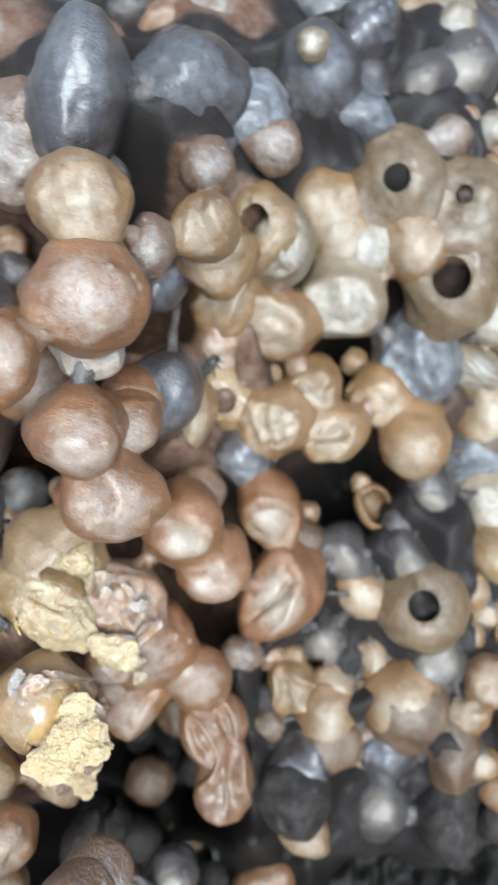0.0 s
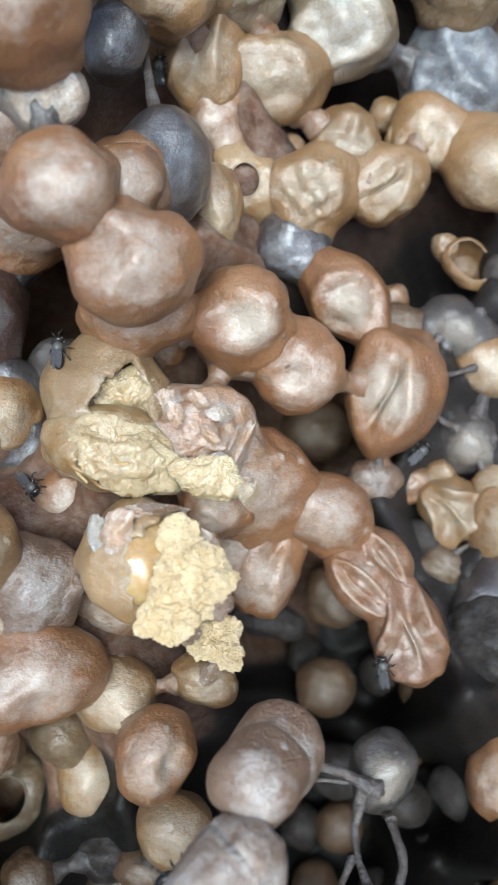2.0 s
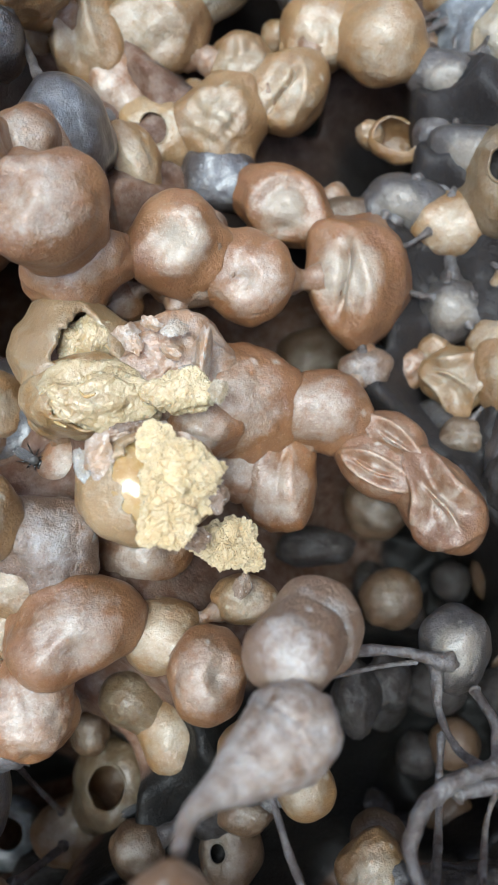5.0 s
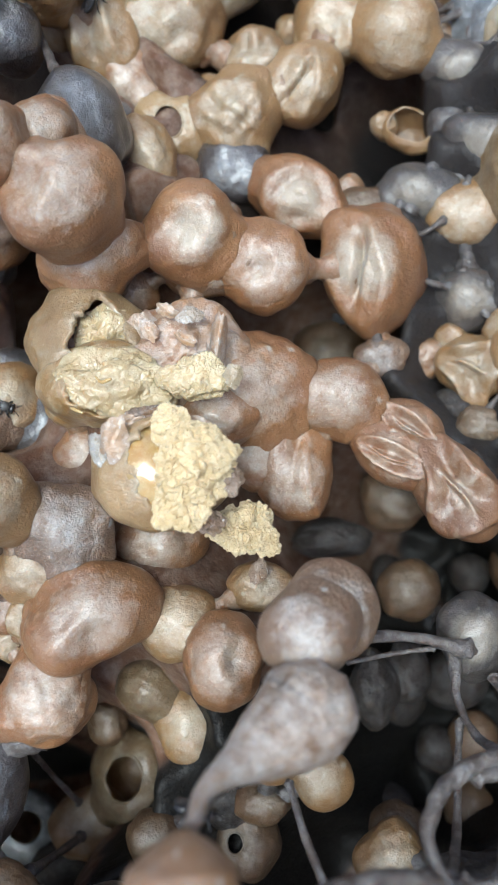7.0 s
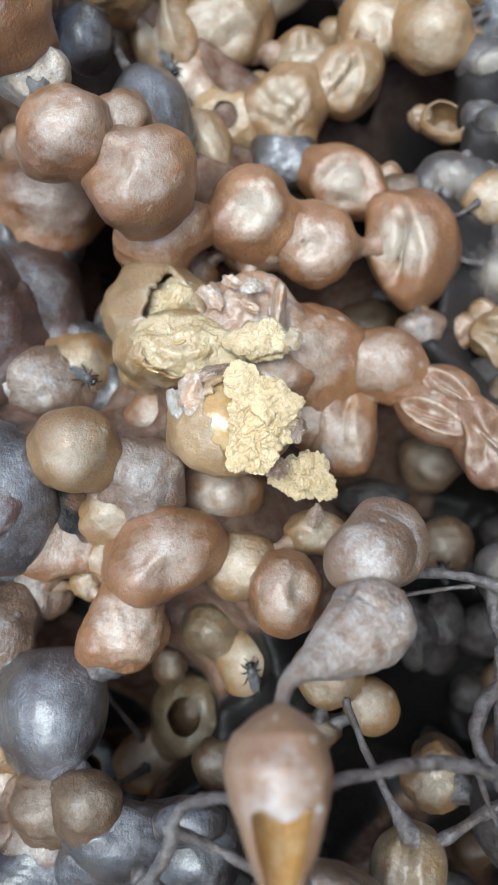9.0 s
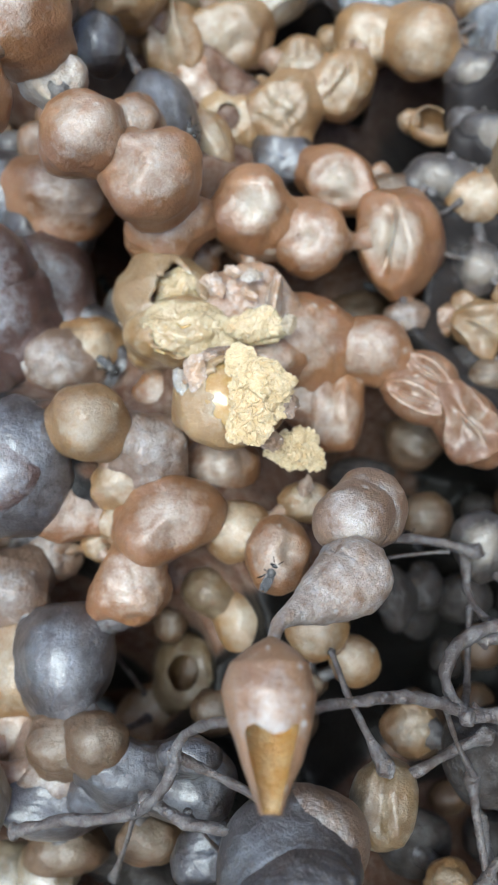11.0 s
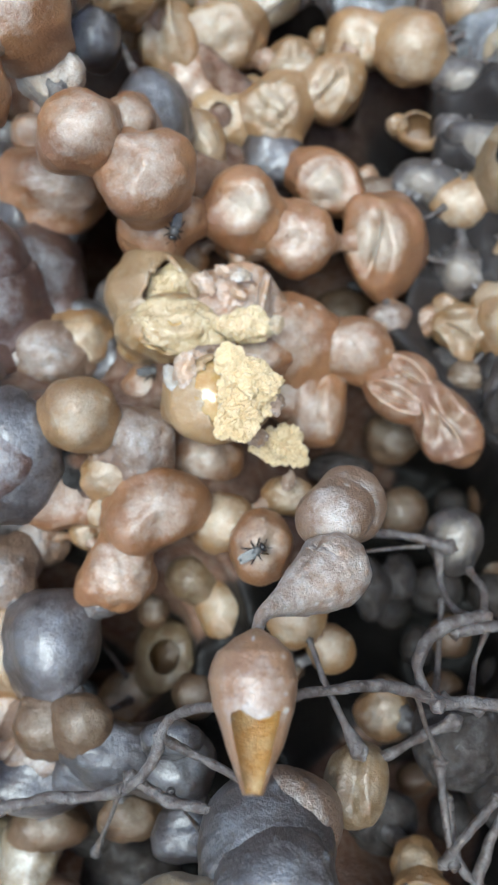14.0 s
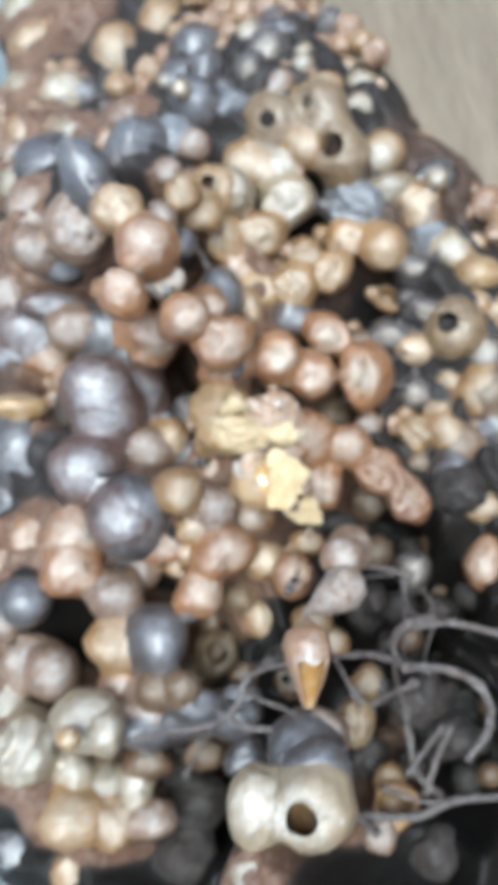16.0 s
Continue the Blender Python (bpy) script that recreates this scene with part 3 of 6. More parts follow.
pot("hole", OLIVE, (-50.6, -19.9, 28.3), (5.3, 5.5, 5.0), (6, 13, -32), hole=.48)
pot("ball", TAN, (-59.2, -22.0, 28.1), (4.0, 3.9, 3.7), (-9, 36, -32))
pot("lump", SHADED_TAN, (-47.4, -15.9, 35.3), (2.3, 2.3, 2.3), (-3, 36, -31))
pot("ball", GREY, (-52.1, -18.8, 52.3), (5.3, 6.3, 5.4), (-1, 40, -30))
pot("lump", GREY, (-34.7, 27.5, 55.5), (3.2, 6.2, 4.5), (36, 40, -19))
pot("lump", MAUVE, (-38.3, 29.7, 46.1), (3.0, 3.6, 3.2), (32, 39, -21))
pot("ball", GREY, (-44.3, 0.1, 59.8), (5.2, 8.0, 6.0), (17, 43, -24))
pot("lump", MAUVE, (-39.4, 14.9, 54.8), (4.1, 3.6, 3.7), (27, 41, -22))
pot("lump", TAN, (-33.7, 13.8, 51.9), (3.6, 3.4, 3.4), (27, 37, -24))
pot("lump", GREY, (-33.4, 10.6, 47.7), (4.0, 3.3, 3.5), (24, 36, -26))
pot("lump", BROWN, (-29.7, 4.0, 48.0), (3.1, 2.8, 2.9), (21, 33, -27))
pot("lump", SHADED_TAN, (-55.9, -26.3, 52.9), (3.1, 3.1, 3.0), (-4, 38, -31))
pot("lump", SHADED_TAN, (-51.3, -28.2, 52.9), (3.0, 2.9, 2.8), (-4, 36, -30))
pot("lump", MAUVE, (-35.1, -46.0, 53.4), (4.8, 4.4, 4.3), (-8, 21, -28))
pot("lump", GREY, (-34.7, -49.9, 59.9), (4.6, 3.4, 3.7), (-11, 21, -28))
pot("fold", OLIVE, (-30.6, -46.0, 43.9), (3.4, 4.3, 3.7), (-11, 15, -43), soft=.5)
pot("lump", DARK, (-21.1, -47.3, 33.9), (4.9, 5.0, 4.7), (-4, 10, -28))
pot("ball", TAN, (-29.5, -27.5, 39.0), (3.7, 3.7, 3.6), (4, 21, -30))
pot("ball", TAN, (-28.9, -31.5, 33.6), (2.9, 2.9, 2.8), (2, 18, -30))
pot("lump", SHADED_TAN, (-45.6, -28.6, 37.8), (2.9, 2.9, 2.8), (-2, 28, -30))
pot("lump", GREY, (-47.8, -35.5, 44.7), (4.8, 4.2, 4.3), (-6, 29, -30))
pot("burst", AMBER, (-22.3, 9.9, 53.1), (5.8, 5.5, 5.3), (27, 36, -24), mu=.1, mv=.2, ru=.44, rv=.58)
pot("torn", TORN, (-15.5, 5.2, 49.4), (5.4, 5.0, 4.9), (25, 30, -28))
pot("lump", BROWN, (-16.2, -1.1, 47.7), (3.2, 3.2, 3.1), (20, 28, -29))
pot("burst", AMBER, (-21.3, -5.9, 54.1), (5.9, 5.2, 5.1), (16, 32, -28), mu=.3, mv=.05, ru=.7, rv=.82)
pot("burst", HONEY, (-22.7, 4.5, 54.5), (5.3, 3.8, 4.3), (24, 36, -25), mu=.1, mv=.2, ru=.78, rv=.72)
pot("lump", HONEY, (-27.2, 6.9, 52.5), (2.4, 2.2, 2.2), (23, 38, -25))
pot("lump", BROWN, (-30.7, 3.7, 48.4), (2.5, 2.3, 2.3), (18, 37, -26))
pot("lump", GREY, (-34.0, 14.4, 47.8), (3.7, 3.7, 3.5), (24, 40, -23))
pot("lump", BROWN, (-15.7, 22.0, 46.3), (3.1, 2.5, 2.7), (33, 33, -25))
pot("lump", BROWN, (-17.6, 16.9, 48.3), (3.0, 2.4, 2.6), (31, 33, -25))
pot("hole", BLUE, (-71.6, -16.9, 23.2), (4.3, 4.2, 4.1), (-10, 40, -33), hole=.5)
pot("lump", DARK, (-65.5, -24.0, 25.6), (4.0, 3.0, 3.4), (-12, 37, -33))
pot("hole", SHADED_TAN, (-39.9, -32.7, 31.3), (3.4, 3.5, 3.3), (-4, -2, -28), hole=.3)
pot("lump", DARK, (-38.8, -28.3, 33.9), (2.6, 2.8, 2.6), (-7, 27, -30))
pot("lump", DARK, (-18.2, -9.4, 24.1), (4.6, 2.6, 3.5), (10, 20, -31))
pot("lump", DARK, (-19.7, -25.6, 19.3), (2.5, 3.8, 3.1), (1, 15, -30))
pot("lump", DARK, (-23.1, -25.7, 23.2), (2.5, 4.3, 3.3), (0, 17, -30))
pot("lump", SHADED_TAN, (-9.6, -8.6, 20.7), (4.0, 4.0, 3.8), (13, 15, -33))
pot("lump", SHADED_TAN, (-35.1, -30.8, 34.2), (2.7, 1.9, 2.2), (-7, 25, -30))
pot("lump", SHADED_TAN, (-28.6, -39.8, 22.8), (3.5, 4.2, 3.7), (-2, 14, -29))
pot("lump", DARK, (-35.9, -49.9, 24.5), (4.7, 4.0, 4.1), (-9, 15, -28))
pot("lump", GREY, (-61.8, -30.4, 49.2), (5.5, 3.1, 4.1), (-9, 38, -32))
pot("lump", GREY, (-51.9, -31.7, 49.3), (4.7, 3.0, 3.7), (-6, 34, -31))
pot("lump", GREY, (-43.2, -34.3, 51.9), (3.3, 2.2, 2.7), (-5, 30, -30))
pot("lump", SHADED_TAN, (-66.6, -33.9, 43.4), (4.5, 3.2, 3.7), (-12, 37, -32))
pot("lump", GREY, (-49.9, -42.4, 43.3), (4.1, 3.0, 3.4), (-11, 28, -30))
pot("lump", SHADED_TAN, (-57.2, -37.5, 41.6), (3.8, 2.8, 3.1), (-10, 32, -31))
pot("nub", NUB, (24.2, 21.3, 36.8), (3.5, 3.2, 3.2), (40, 15, -40))
pot("cup", TAN, (16.4, 19.6, 35.9), (3.5, 2.8, 3.0), (-3, 14, -51))
pot("nub", NUB, (20.5, 13.2, 35.7), (3.8, 2.9, 3.2), (35, 14, -40))
pot("nub", NUB, (12.3, 13.2, 35.3), (4.0, 3.7, 3.7), (33, 16, -37))
pot("ball", TAN, (14.8, 8.0, 33.4), (3.8, 3.5, 3.5), (31, 13, -39))
pot("nub", NUB, (10.1, 2.2, 29.3), (3.7, 3.2, 3.4), (26, 12, -37))
pot("lump", SHADED_TAN, (2.9, -9.5, 26.8), (3.3, 2.1, 2.6), (17, 10, -35))
pot("hole", OLIVE, (23.1, 6.4, 34.9), (6.1, 6.1, 5.8), (2, -12, 1), hole=.38)
pot("ball", SHADED_TAN, (21.2, -7.0, 30.0), (4.6, 4.8, 4.5), (-5, -10, 2))
pot("lump", SHADED_TAN, (32.8, 31.4, 35.9), (3.7, 4.1, 3.8), (16, -16, -3))
pot("lump", GREY, (31.3, 24.8, 32.5), (4.8, 3.7, 4.1), (12, -15, -2))
pot("lump", TAN, (32.6, 19.0, 33.5), (3.5, 2.5, 2.9), (9, -16, -1))
pot("lump", SHADED_TAN, (32.4, 13.2, 34.0), (3.4, 3.7, 3.5), (6, -16, 0))
pot("lump", TAN, (32.1, 5.5, 32.0), (2.6, 2.2, 2.4), (2, -16, 1))
pot("facet", TAN, (16.8, -0.4, 29.4), (2.5, 3.5, 2.9), (-1, -8, 2))
pot("nub", NUB, (25.8, -0.9, 30.8), (3.9, 3.7, 3.7), (-2, -13, 2))
pot("lump", TAN, (28.9, -7.1, 31.6), (3.3, 2.4, 2.8), (-5, -14, 3))
pot("lump", SHADED_TAN, (27.0, -12.0, 30.6), (3.6, 4.4, 3.9), (-7, -13, 3))
pot("lump", GREY, (18.5, -13.0, 27.9), (3.7, 3.6, 3.5), (-8, -8, 3))
pot("nub", NUB, (17.8, -20.2, 26.7), (4.0, 3.9, 3.8), (-11, -8, 3))
pot("facet", SHADED_TAN, (11.1, -11.4, 27.8), (3.7, 3.6, 3.5), (-7, -5, 2))
pot("lump", DARK, (27.3, -20.6, 27.8), (4.1, 6.1, 4.9), (-12, -12, 4))
pot("lump", TAN, (11.8, -4.1, 28.7), (2.7, 2.7, 2.6), (-3, -5, 2))
pot("lump", TAN, (31.0, -13.5, 31.1), (2.2, 2.2, 2.2), (-8, -15, 4))
pot("fold", TAN, (-5.4, 41.5, 71.2), (3.8, 3.6, 3.5), (30, -1, 11), soft=.6)
pot("lump", TAN, (-4.8, 41.6, 64.7), (4.3, 4.4, 4.2), (28, 3, 3))
pot("hole", AMBER, (0.0, 48.2, 60.6), (4.5, 4.6, 4.3), (25, -8, -2), hole=.42)
pot("crumple", PALE, (2.7, 45.9, 58.9), (3.7, 4.4, 3.9), (28, -1, 0))
pot("ball", TAN, (7.9, 54.9, 53.5), (4.9, 4.7, 4.6), (31, -4, -1))
pot("ball", TAN, (10.2, 51.0, 52.0), (3.9, 4.0, 3.8), (29, -5, -2))
pot("lump", PALE, (13.8, 50.2, 51.4), (3.2, 3.6, 3.3), (29, -7, -3))
pot("ball", TAN, (19.4, 49.4, 53.1), (3.5, 4.3, 3.8), (29, -10, -4))
pot("hole", OLIVE, (16.8, 57.4, 56.0), (5.5, 5.8, 5.3), (33, -8, -4), hole=.34)
pot("hole", OLIVE, (26.2, 54.3, 53.6), (5.7, 6.9, 5.9), (7, -20, -1), hole=.22)
pot("hole", OLIVE, (24.6, 45.8, 50.4), (5.8, 6.5, 5.8), (14, -14, -2), hole=.48)
pot("lump", PALE, (31.5, 43.3, 43.6), (3.2, 3.1, 3.0), (24, -15, -5))
pot("crumple", BLUE, (21.2, 38.8, 41.6), (6.3, 7.0, 6.2), (32, -22, 12))
pot("lump", PALE, (30.3, 37.7, 40.4), (3.9, 2.6, 3.2), (20, -15, -4))
pot("crumple", TAN, (-15.8, 38.8, 80.1), (5.0, 4.7, 4.5), (32, 11, 8), soft=.4)
pot("ball", BROWN, (-14.6, 30.5, 77.7), (5.5, 5.0, 4.9), (25, 11, 6))
pot("lump", MAUVE, (-10.5, 38.2, 72.6), (2.4, 3.2, 2.7), (29, 7, 5))
pot("ball", GREY, (-11.2, 38.8, 63.5), (3.1, 3.4, 3.1), (26, 7, 4))
pot("lump", BROWN, (-21.9, 23.9, 80.2), (3.8, 4.3, 3.8), (21, 17, 7))
pot("lump", BROWN, (-25.2, 31.1, 57.0), (6.9, 4.8, 5.5), (40, 37, -20))
pot("lump", GREY, (-18.0, 53.7, 75.7), (5.4, 8.2, 6.3), (8, 13, 3))
pot("lump", GREY, (-8.1, 58.1, 69.9), (6.0, 6.4, 5.8), (27, 5, 4))
pot("lump", BLUE, (-0.8, 58.2, 67.3), (3.9, 4.2, 3.8), (37, 0, 1))
pot("lump", MAUVE, (1.7, 54.5, 65.8), (3.3, 2.9, 3.0), (35, -1, 0))
pot("lump", MAUVE, (-5.5, 50.5, 67.8), (3.2, 2.9, 2.9), (34, 3, 3))
pot("ball", GREY, (7.0, 67.1, 62.5), (5.0, 5.7, 5.1), (40, -3, -2))
pot("lump", PALE, (5.6, 65.7, 68.8), (1.9, 1.9, 1.8), (42, -2, -1))
pot("lump", GREY, (12.9, 74.8, 61.6), (3.8, 3.8, 3.7), (43, -5, -4))
pot("nub", NUB, (19.4, 68.1, 59.5), (3.5, 3.9, 3.6), (40, -8, -6))
pot("nub", NUB, (25.4, 71.4, 58.1), (4.3, 4.7, 4.3), (41, -10, -8))
pot("lump", PALE, (24.2, 78.1, 58.2), (2.9, 2.8, 2.7), (43, -9, -7))
pot("lump", MAUVE, (22.3, 61.7, 57.9), (3.3, 2.6, 2.9), (36, -10, -6))
pot("lump", BLUE, (12.0, 63.5, 59.6), (4.1, 2.8, 3.3), (37, -5, -3))
pot("lump", PALE, (28.9, 64.4, 56.3), (2.4, 2.4, 2.4), (37, -12, -8))
pot("cup", TAN, (-3.7, 121.0, 54.2), (8.6, 7.2, 7.6), (51, 27, -20))
pot("ball", TAN, (0.1, 106.0, 52.2), (6.7, 7.8, 7.0), (48, 26, -23))
pot("lump", PALE, (-13.2, 138.1, 52.9), (6.7, 6.7, 6.5), (53, 29, -18))
pot("lump", TAN, (-15.2, 125.1, 52.9), (6.8, 6.2, 6.3), (50, 29, -18))
pot("lump", PALE, (-15.6, 103.5, 55.4), (5.0, 4.8, 4.8), (47, 29, -20))
pot("lump", PALE, (-23.1, 110.7, 55.2), (5.7, 5.4, 5.4), (48, 30, -18))
pot("lump", TAN, (-27.6, 97.0, 57.5), (4.9, 4.7, 4.7), (45, 31, -18))
pot("lump", PALE, (-18.5, 84.7, 59.3), (5.2, 4.7, 4.8), (44, 29, -21))
pot("lump", MAUVE, (-6.5, 78.0, 59.1), (5.1, 5.3, 5.0), (44, 26, -23))
pot("ball", TAN, (12.2, 112.1, 46.6), (5.8, 7.2, 6.3), (49, 24, -25))
pot("lump", GREY, (-25.9, 78.8, 62.4), (7.0, 6.3, 6.4), (43, 31, -19))
pot("lump", GREY, (-9.1, 67.5, 60.9), (5.4, 5.4, 5.2), (41, 26, -24))
pot("lump", GREY, (1.6, 64.3, 59.9), (3.4, 3.4, 3.4), (42, 23, -26))
pot("lump", GREY, (-11.3, 101.6, 51.3), (5.4, 4.8, 4.9), (46, 28, -21))
pot("crumple", MAUVE, (-25.0, 50.8, 70.3), (6.0, 6.6, 6.0), (38, 30, -22))
pot("lump", MAUVE, (-31.7, 65.9, 67.0), (5.5, 5.0, 5.1), (40, 32, -19))
pot("lump", MAUVE, (-35.4, 57.1, 67.1), (5.1, 4.7, 4.7), (37, 33, -20))
pot("lump", RED, (-46.9, 48.7, 57.7), (7.0, 7.0, 6.7), (31, 34, -21))
pot("lump", MAUVE, (-37.4, 38.9, 63.1), (4.8, 4.3, 4.4), (30, 31, -23))
pot("ball", GREY, (-33.5, 37.5, 57.6), (6.9, 6.4, 6.4), (29, 29, -24))
pot("ball", RED, (-38.1, 23.5, 63.4), (7.0, 6.6, 6.5), (25, 30, -24))
pot("ball", RED, (-39.3, 19.6, 60.7), (6.4, 6.0, 6.0), (23, 30, -25))
pot("ball", RED, (-33.6, 23.1, 54.3), (5.2, 5.4, 5.1), (24, 27, -26))
pot("ball", RED, (-47.4, 12.2, 61.6), (6.5, 6.3, 6.1), (19, 32, -25))
pot("ball", GREY, (-57.5, 24.6, 59.2), (7.1, 7.6, 7.0), (21, 35, -23))
pot("lump", RED, (-45.0, -0.4, 62.0), (5.6, 5.4, 5.3), (14, 29, -27))
pot("lump", BROWN, (-56.1, 4.4, 57.8), (6.1, 5.7, 5.7), (13, 33, -26))
pot("lump", BROWN, (-64.0, 9.3, 56.5), (5.1, 5.1, 4.9), (14, 35, -26))
pot("lump", BROWN, (-58.3, -1.3, 58.7), (4.8, 4.4, 4.4), (11, 33, -27))
pot("lump", MAUVE, (-54.6, -8.2, 54.6), (5.0, 4.2, 4.5), (9, 30, -28))
pot("lump", TAN, (-59.3, -15.1, 51.8), (5.8, 5.4, 5.4), (5, 29, -29))
pot("lump", MAUVE, (-77.6, -7.5, 50.0), (5.7, 5.7, 5.5), (4, 35, -28))
pot("ball", PALE, (-67.2, -25.1, 57.7), (6.0, 5.6, 5.6), (-1, 31, -29))
pot("lump", AMBER, (-66.1, -28.8, 66.5), (2.1, 1.9, 2.0), (-2, 32, -30))
pot("lump", PALE, (-63.6, -29.5, 59.2), (3.1, 4.2, 3.5), (-2, 30, -30))
pot("crumple", PALE, (-83.5, -22.0, 51.1), (6.7, 7.3, 6.6), (-3, 35, -30))
pot("lump", PALE, (-78.2, -28.4, 47.4), (3.4, 3.6, 3.4), (-4, 32, -30))
pot("lump", PALE, (-75.9, -33.2, 42.8), (4.1, 4.3, 4.0), (-5, 30, -30))
pot("lump", PALE, (-71.1, -35.6, 43.1), (3.2, 4.2, 3.6), (-5, 28, -30))
pot("ball", TAN, (-82.2, -35.4, 48.1), (5.7, 5.1, 5.2), (-8, 32, -31))
pot("lump", TAN, (-76.6, -39.7, 44.7), (4.3, 4.3, 4.2), (-8, 29, -31))
pot("lump", MAUVE, (-70.2, -42.0, 43.0), (4.5, 3.3, 3.8), (-7, 27, -30))
pot("lump", GREY, (-96.9, -33.7, 42.8), (4.6, 4.6, 4.4), (-10, 35, -32))
pot("lump", TAN, (-88.8, -42.0, 41.0), (4.0, 4.0, 3.9), (-11, 31, -32))
pot("ball", PALE, (-44.9, -50.3, 62.9), (4.2, 6.0, 4.8), (-6, 20, -29))
pot("hole", PALE, (-37.8, -54.6, 60.9), (5.9, 6.5, 5.9), (16, -4, -37), hole=.42)
pot("hole", PALE, (-51.7, -57.2, 57.0), (3.8, 3.6, 3.6), (14, 20, -29), hole=.45)
pot("ball", GREY, (-36.8, -46.6, 55.6), (5.7, 5.1, 5.2), (-2, 16, -29))
pot("cup", TAN, (-33.7, -59.4, 32.8), (4.0, 3.4, 3.6), (-6, 11, -28))
pot("lump", DARK, (-32.8, -68.7, 28.1), (4.8, 4.4, 4.4), (-8, 8, -28))
pot("lump", MAUVE, (-38.7, -62.1, 33.2), (3.2, 3.2, 3.2), (-7, 12, -28))
pot("lump", TAN, (-33.1, -55.6, 29.6), (2.8, 2.8, 2.7), (-4, 11, -29))
pot("lump", PALE, (32.5, 21.5, 35.2), (4.1, 3.4, 3.7), (31, 8, -37))
pot("ball", HONEY, (33.7, 13.6, 34.9), (5.1, 3.1, 4.0), (29, 6, -38))
pot("lump", TAN, (33.1, 33.8, 36.5), (5.2, 4.7, 4.8), (34, 11, -36))
pot("lump", GREY, (39.2, 37.7, 34.4), (5.5, 4.8, 5.0), (36, 10, -37))
pot("lump", BLUE, (30.2, 27.4, 33.8), (4.9, 3.7, 4.2), (32, 10, -36))
pot("ball", TAN, (33.3, 45.3, 43.0), (4.7, 4.2, 4.3), (38, 13, -35))
pot("lump", PALE, (29.9, 38.2, 41.7), (4.6, 1.8, 3.2), (36, 12, -35))
pot("lump", PALE, (37.6, 32.4, 42.3), (2.5, 2.2, 2.3), (36, 10, -37))
pot("ball", TAN, (20.6, -5.7, 30.4), (4.4, 4.4, 4.3), (21, 5, -36))
pot("lump", MAUVE, (18.2, -11.5, 27.0), (4.0, 3.3, 3.5), (19, 4, -35))
pot("lump", TAN, (10.8, -7.6, 29.1), (3.3, 3.8, 3.5), (19, 7, -34))
pot("lump", PALE, (11.3, -12.2, 27.0), (4.0, 3.1, 3.5), (17, 6, -34))
pot("lump", GREY, (6.5, -16.1, 25.9), (4.9, 4.9, 4.7), (15, 6, -33))
pot("lump", TAN, (8.1, -23.8, 25.1), (3.7, 3.0, 3.3), (13, 4, -33))
pot("lump", PALE, (37.3, 58.5, 47.9), (3.5, 3.1, 3.2), (42, 15, -35))
pot("lump", PALE, (34.4, 53.8, 48.0), (3.5, 2.6, 3.0), (41, 15, -35))
pot("lump", MAUVE, (27.6, 55.9, 53.6), (4.8, 2.7, 3.7), (42, 17, -33))
pot("lump", TAN, (30.2, 58.7, 54.2), (3.4, 2.3, 2.8), (43, 17, -33))
pot("lump", GREY, (31.2, 81.8, 48.8), (6.3, 5.0, 5.5), (46, 19, -31))
pot("lump", PALE, (31.4, 69.8, 52.4), (2.6, 2.6, 2.6), (44, 18, -32))
pot("lump", PALE, (25.7, 85.7, 52.1), (3.5, 3.2, 3.3), (47, 20, -29))
pot("lump", PALE, (20.0, 71.3, 56.1), (2.8, 3.5, 3.1), (44, 20, -29))
pot("lump", GREY, (12.2, 69.6, 55.2), (4.8, 4.8, 4.6), (43, 21, -28))
pot("lump", GREY, (15.4, 95.6, 48.5), (6.6, 6.0, 6.1), (47, 23, -27))
pot("lump", PALE, (5.6, 85.9, 54.6), (2.7, 2.2, 2.5), (45, 24, -25))
pot("lump", GREY, (8.5, 86.2, 51.0), (5.6, 5.1, 5.2), (45, 23, -26))
pot("lump", BROWN, (2.1, -32.1, 22.0), (3.9, 5.4, 4.5), (9, 4, -32))
pot("lump", TAN, (-27.3, -40.5, 31.2), (3.1, 3.5, 3.2), (2, 12, -30))
pot("lump", DARK, (-20.3, -54.4, 24.0), (5.1, 4.1, 4.4), (-1, 7, -29))
pot("lump", MAUVE, (-46.3, 56.2, 63.3), (4.6, 4.6, 4.4), (35, 35, -19))
pot("lump", RED, (-38.1, 45.4, 62.8), (6.9, 3.3, 4.9), (32, 32, -22))
pot("ball", HONEY, (-52.6, 29.7, 64.5), (5.3, 2.5, 3.8), (25, 35, -22))
pot("lump", GREY, (-67.5, 18.8, 56.6), (4.8, 5.4, 4.9), (17, 37, -24))
pot("lump", BROWN, (-72.4, 8.1, 55.1), (4.3, 4.3, 4.1), (11, 37, -26))
pot("ball", GREY, (-67.9, -2.6, 60.7), (4.8, 4.6, 4.5), (8, 36, -27))
pot("lump", MAUVE, (-76.1, 0.6, 55.1), (4.2, 4.2, 4.1), (8, 37, -27))
pot("lump", PALE, (-84.3, -11.7, 50.7), (4.2, 5.2, 4.5), (1, 37, -29))
pot("lump", MAUVE, (-72.8, -12.6, 50.5), (4.5, 5.2, 4.7), (3, 34, -29))
pot("lump", MAUVE, (-49.9, -5.2, 49.4), (3.1, 3.7, 3.3), (10, 28, -28))
pot("lump", GREY, (-50.0, -0.5, 50.7), (4.6, 4.2, 4.3), (12, 29, -27))
pot("lump", MAUVE, (-59.5, -26.8, 48.3), (4.5, 4.9, 4.6), (0, 27, -29))
pot("lump", GREY, (-54.6, -31.7, 46.3), (5.5, 3.9, 4.5), (0, 24, -29))
pot("lump", BROWN, (-62.9, -21.1, 49.2), (4.0, 3.4, 3.6), (2, 29, -29))
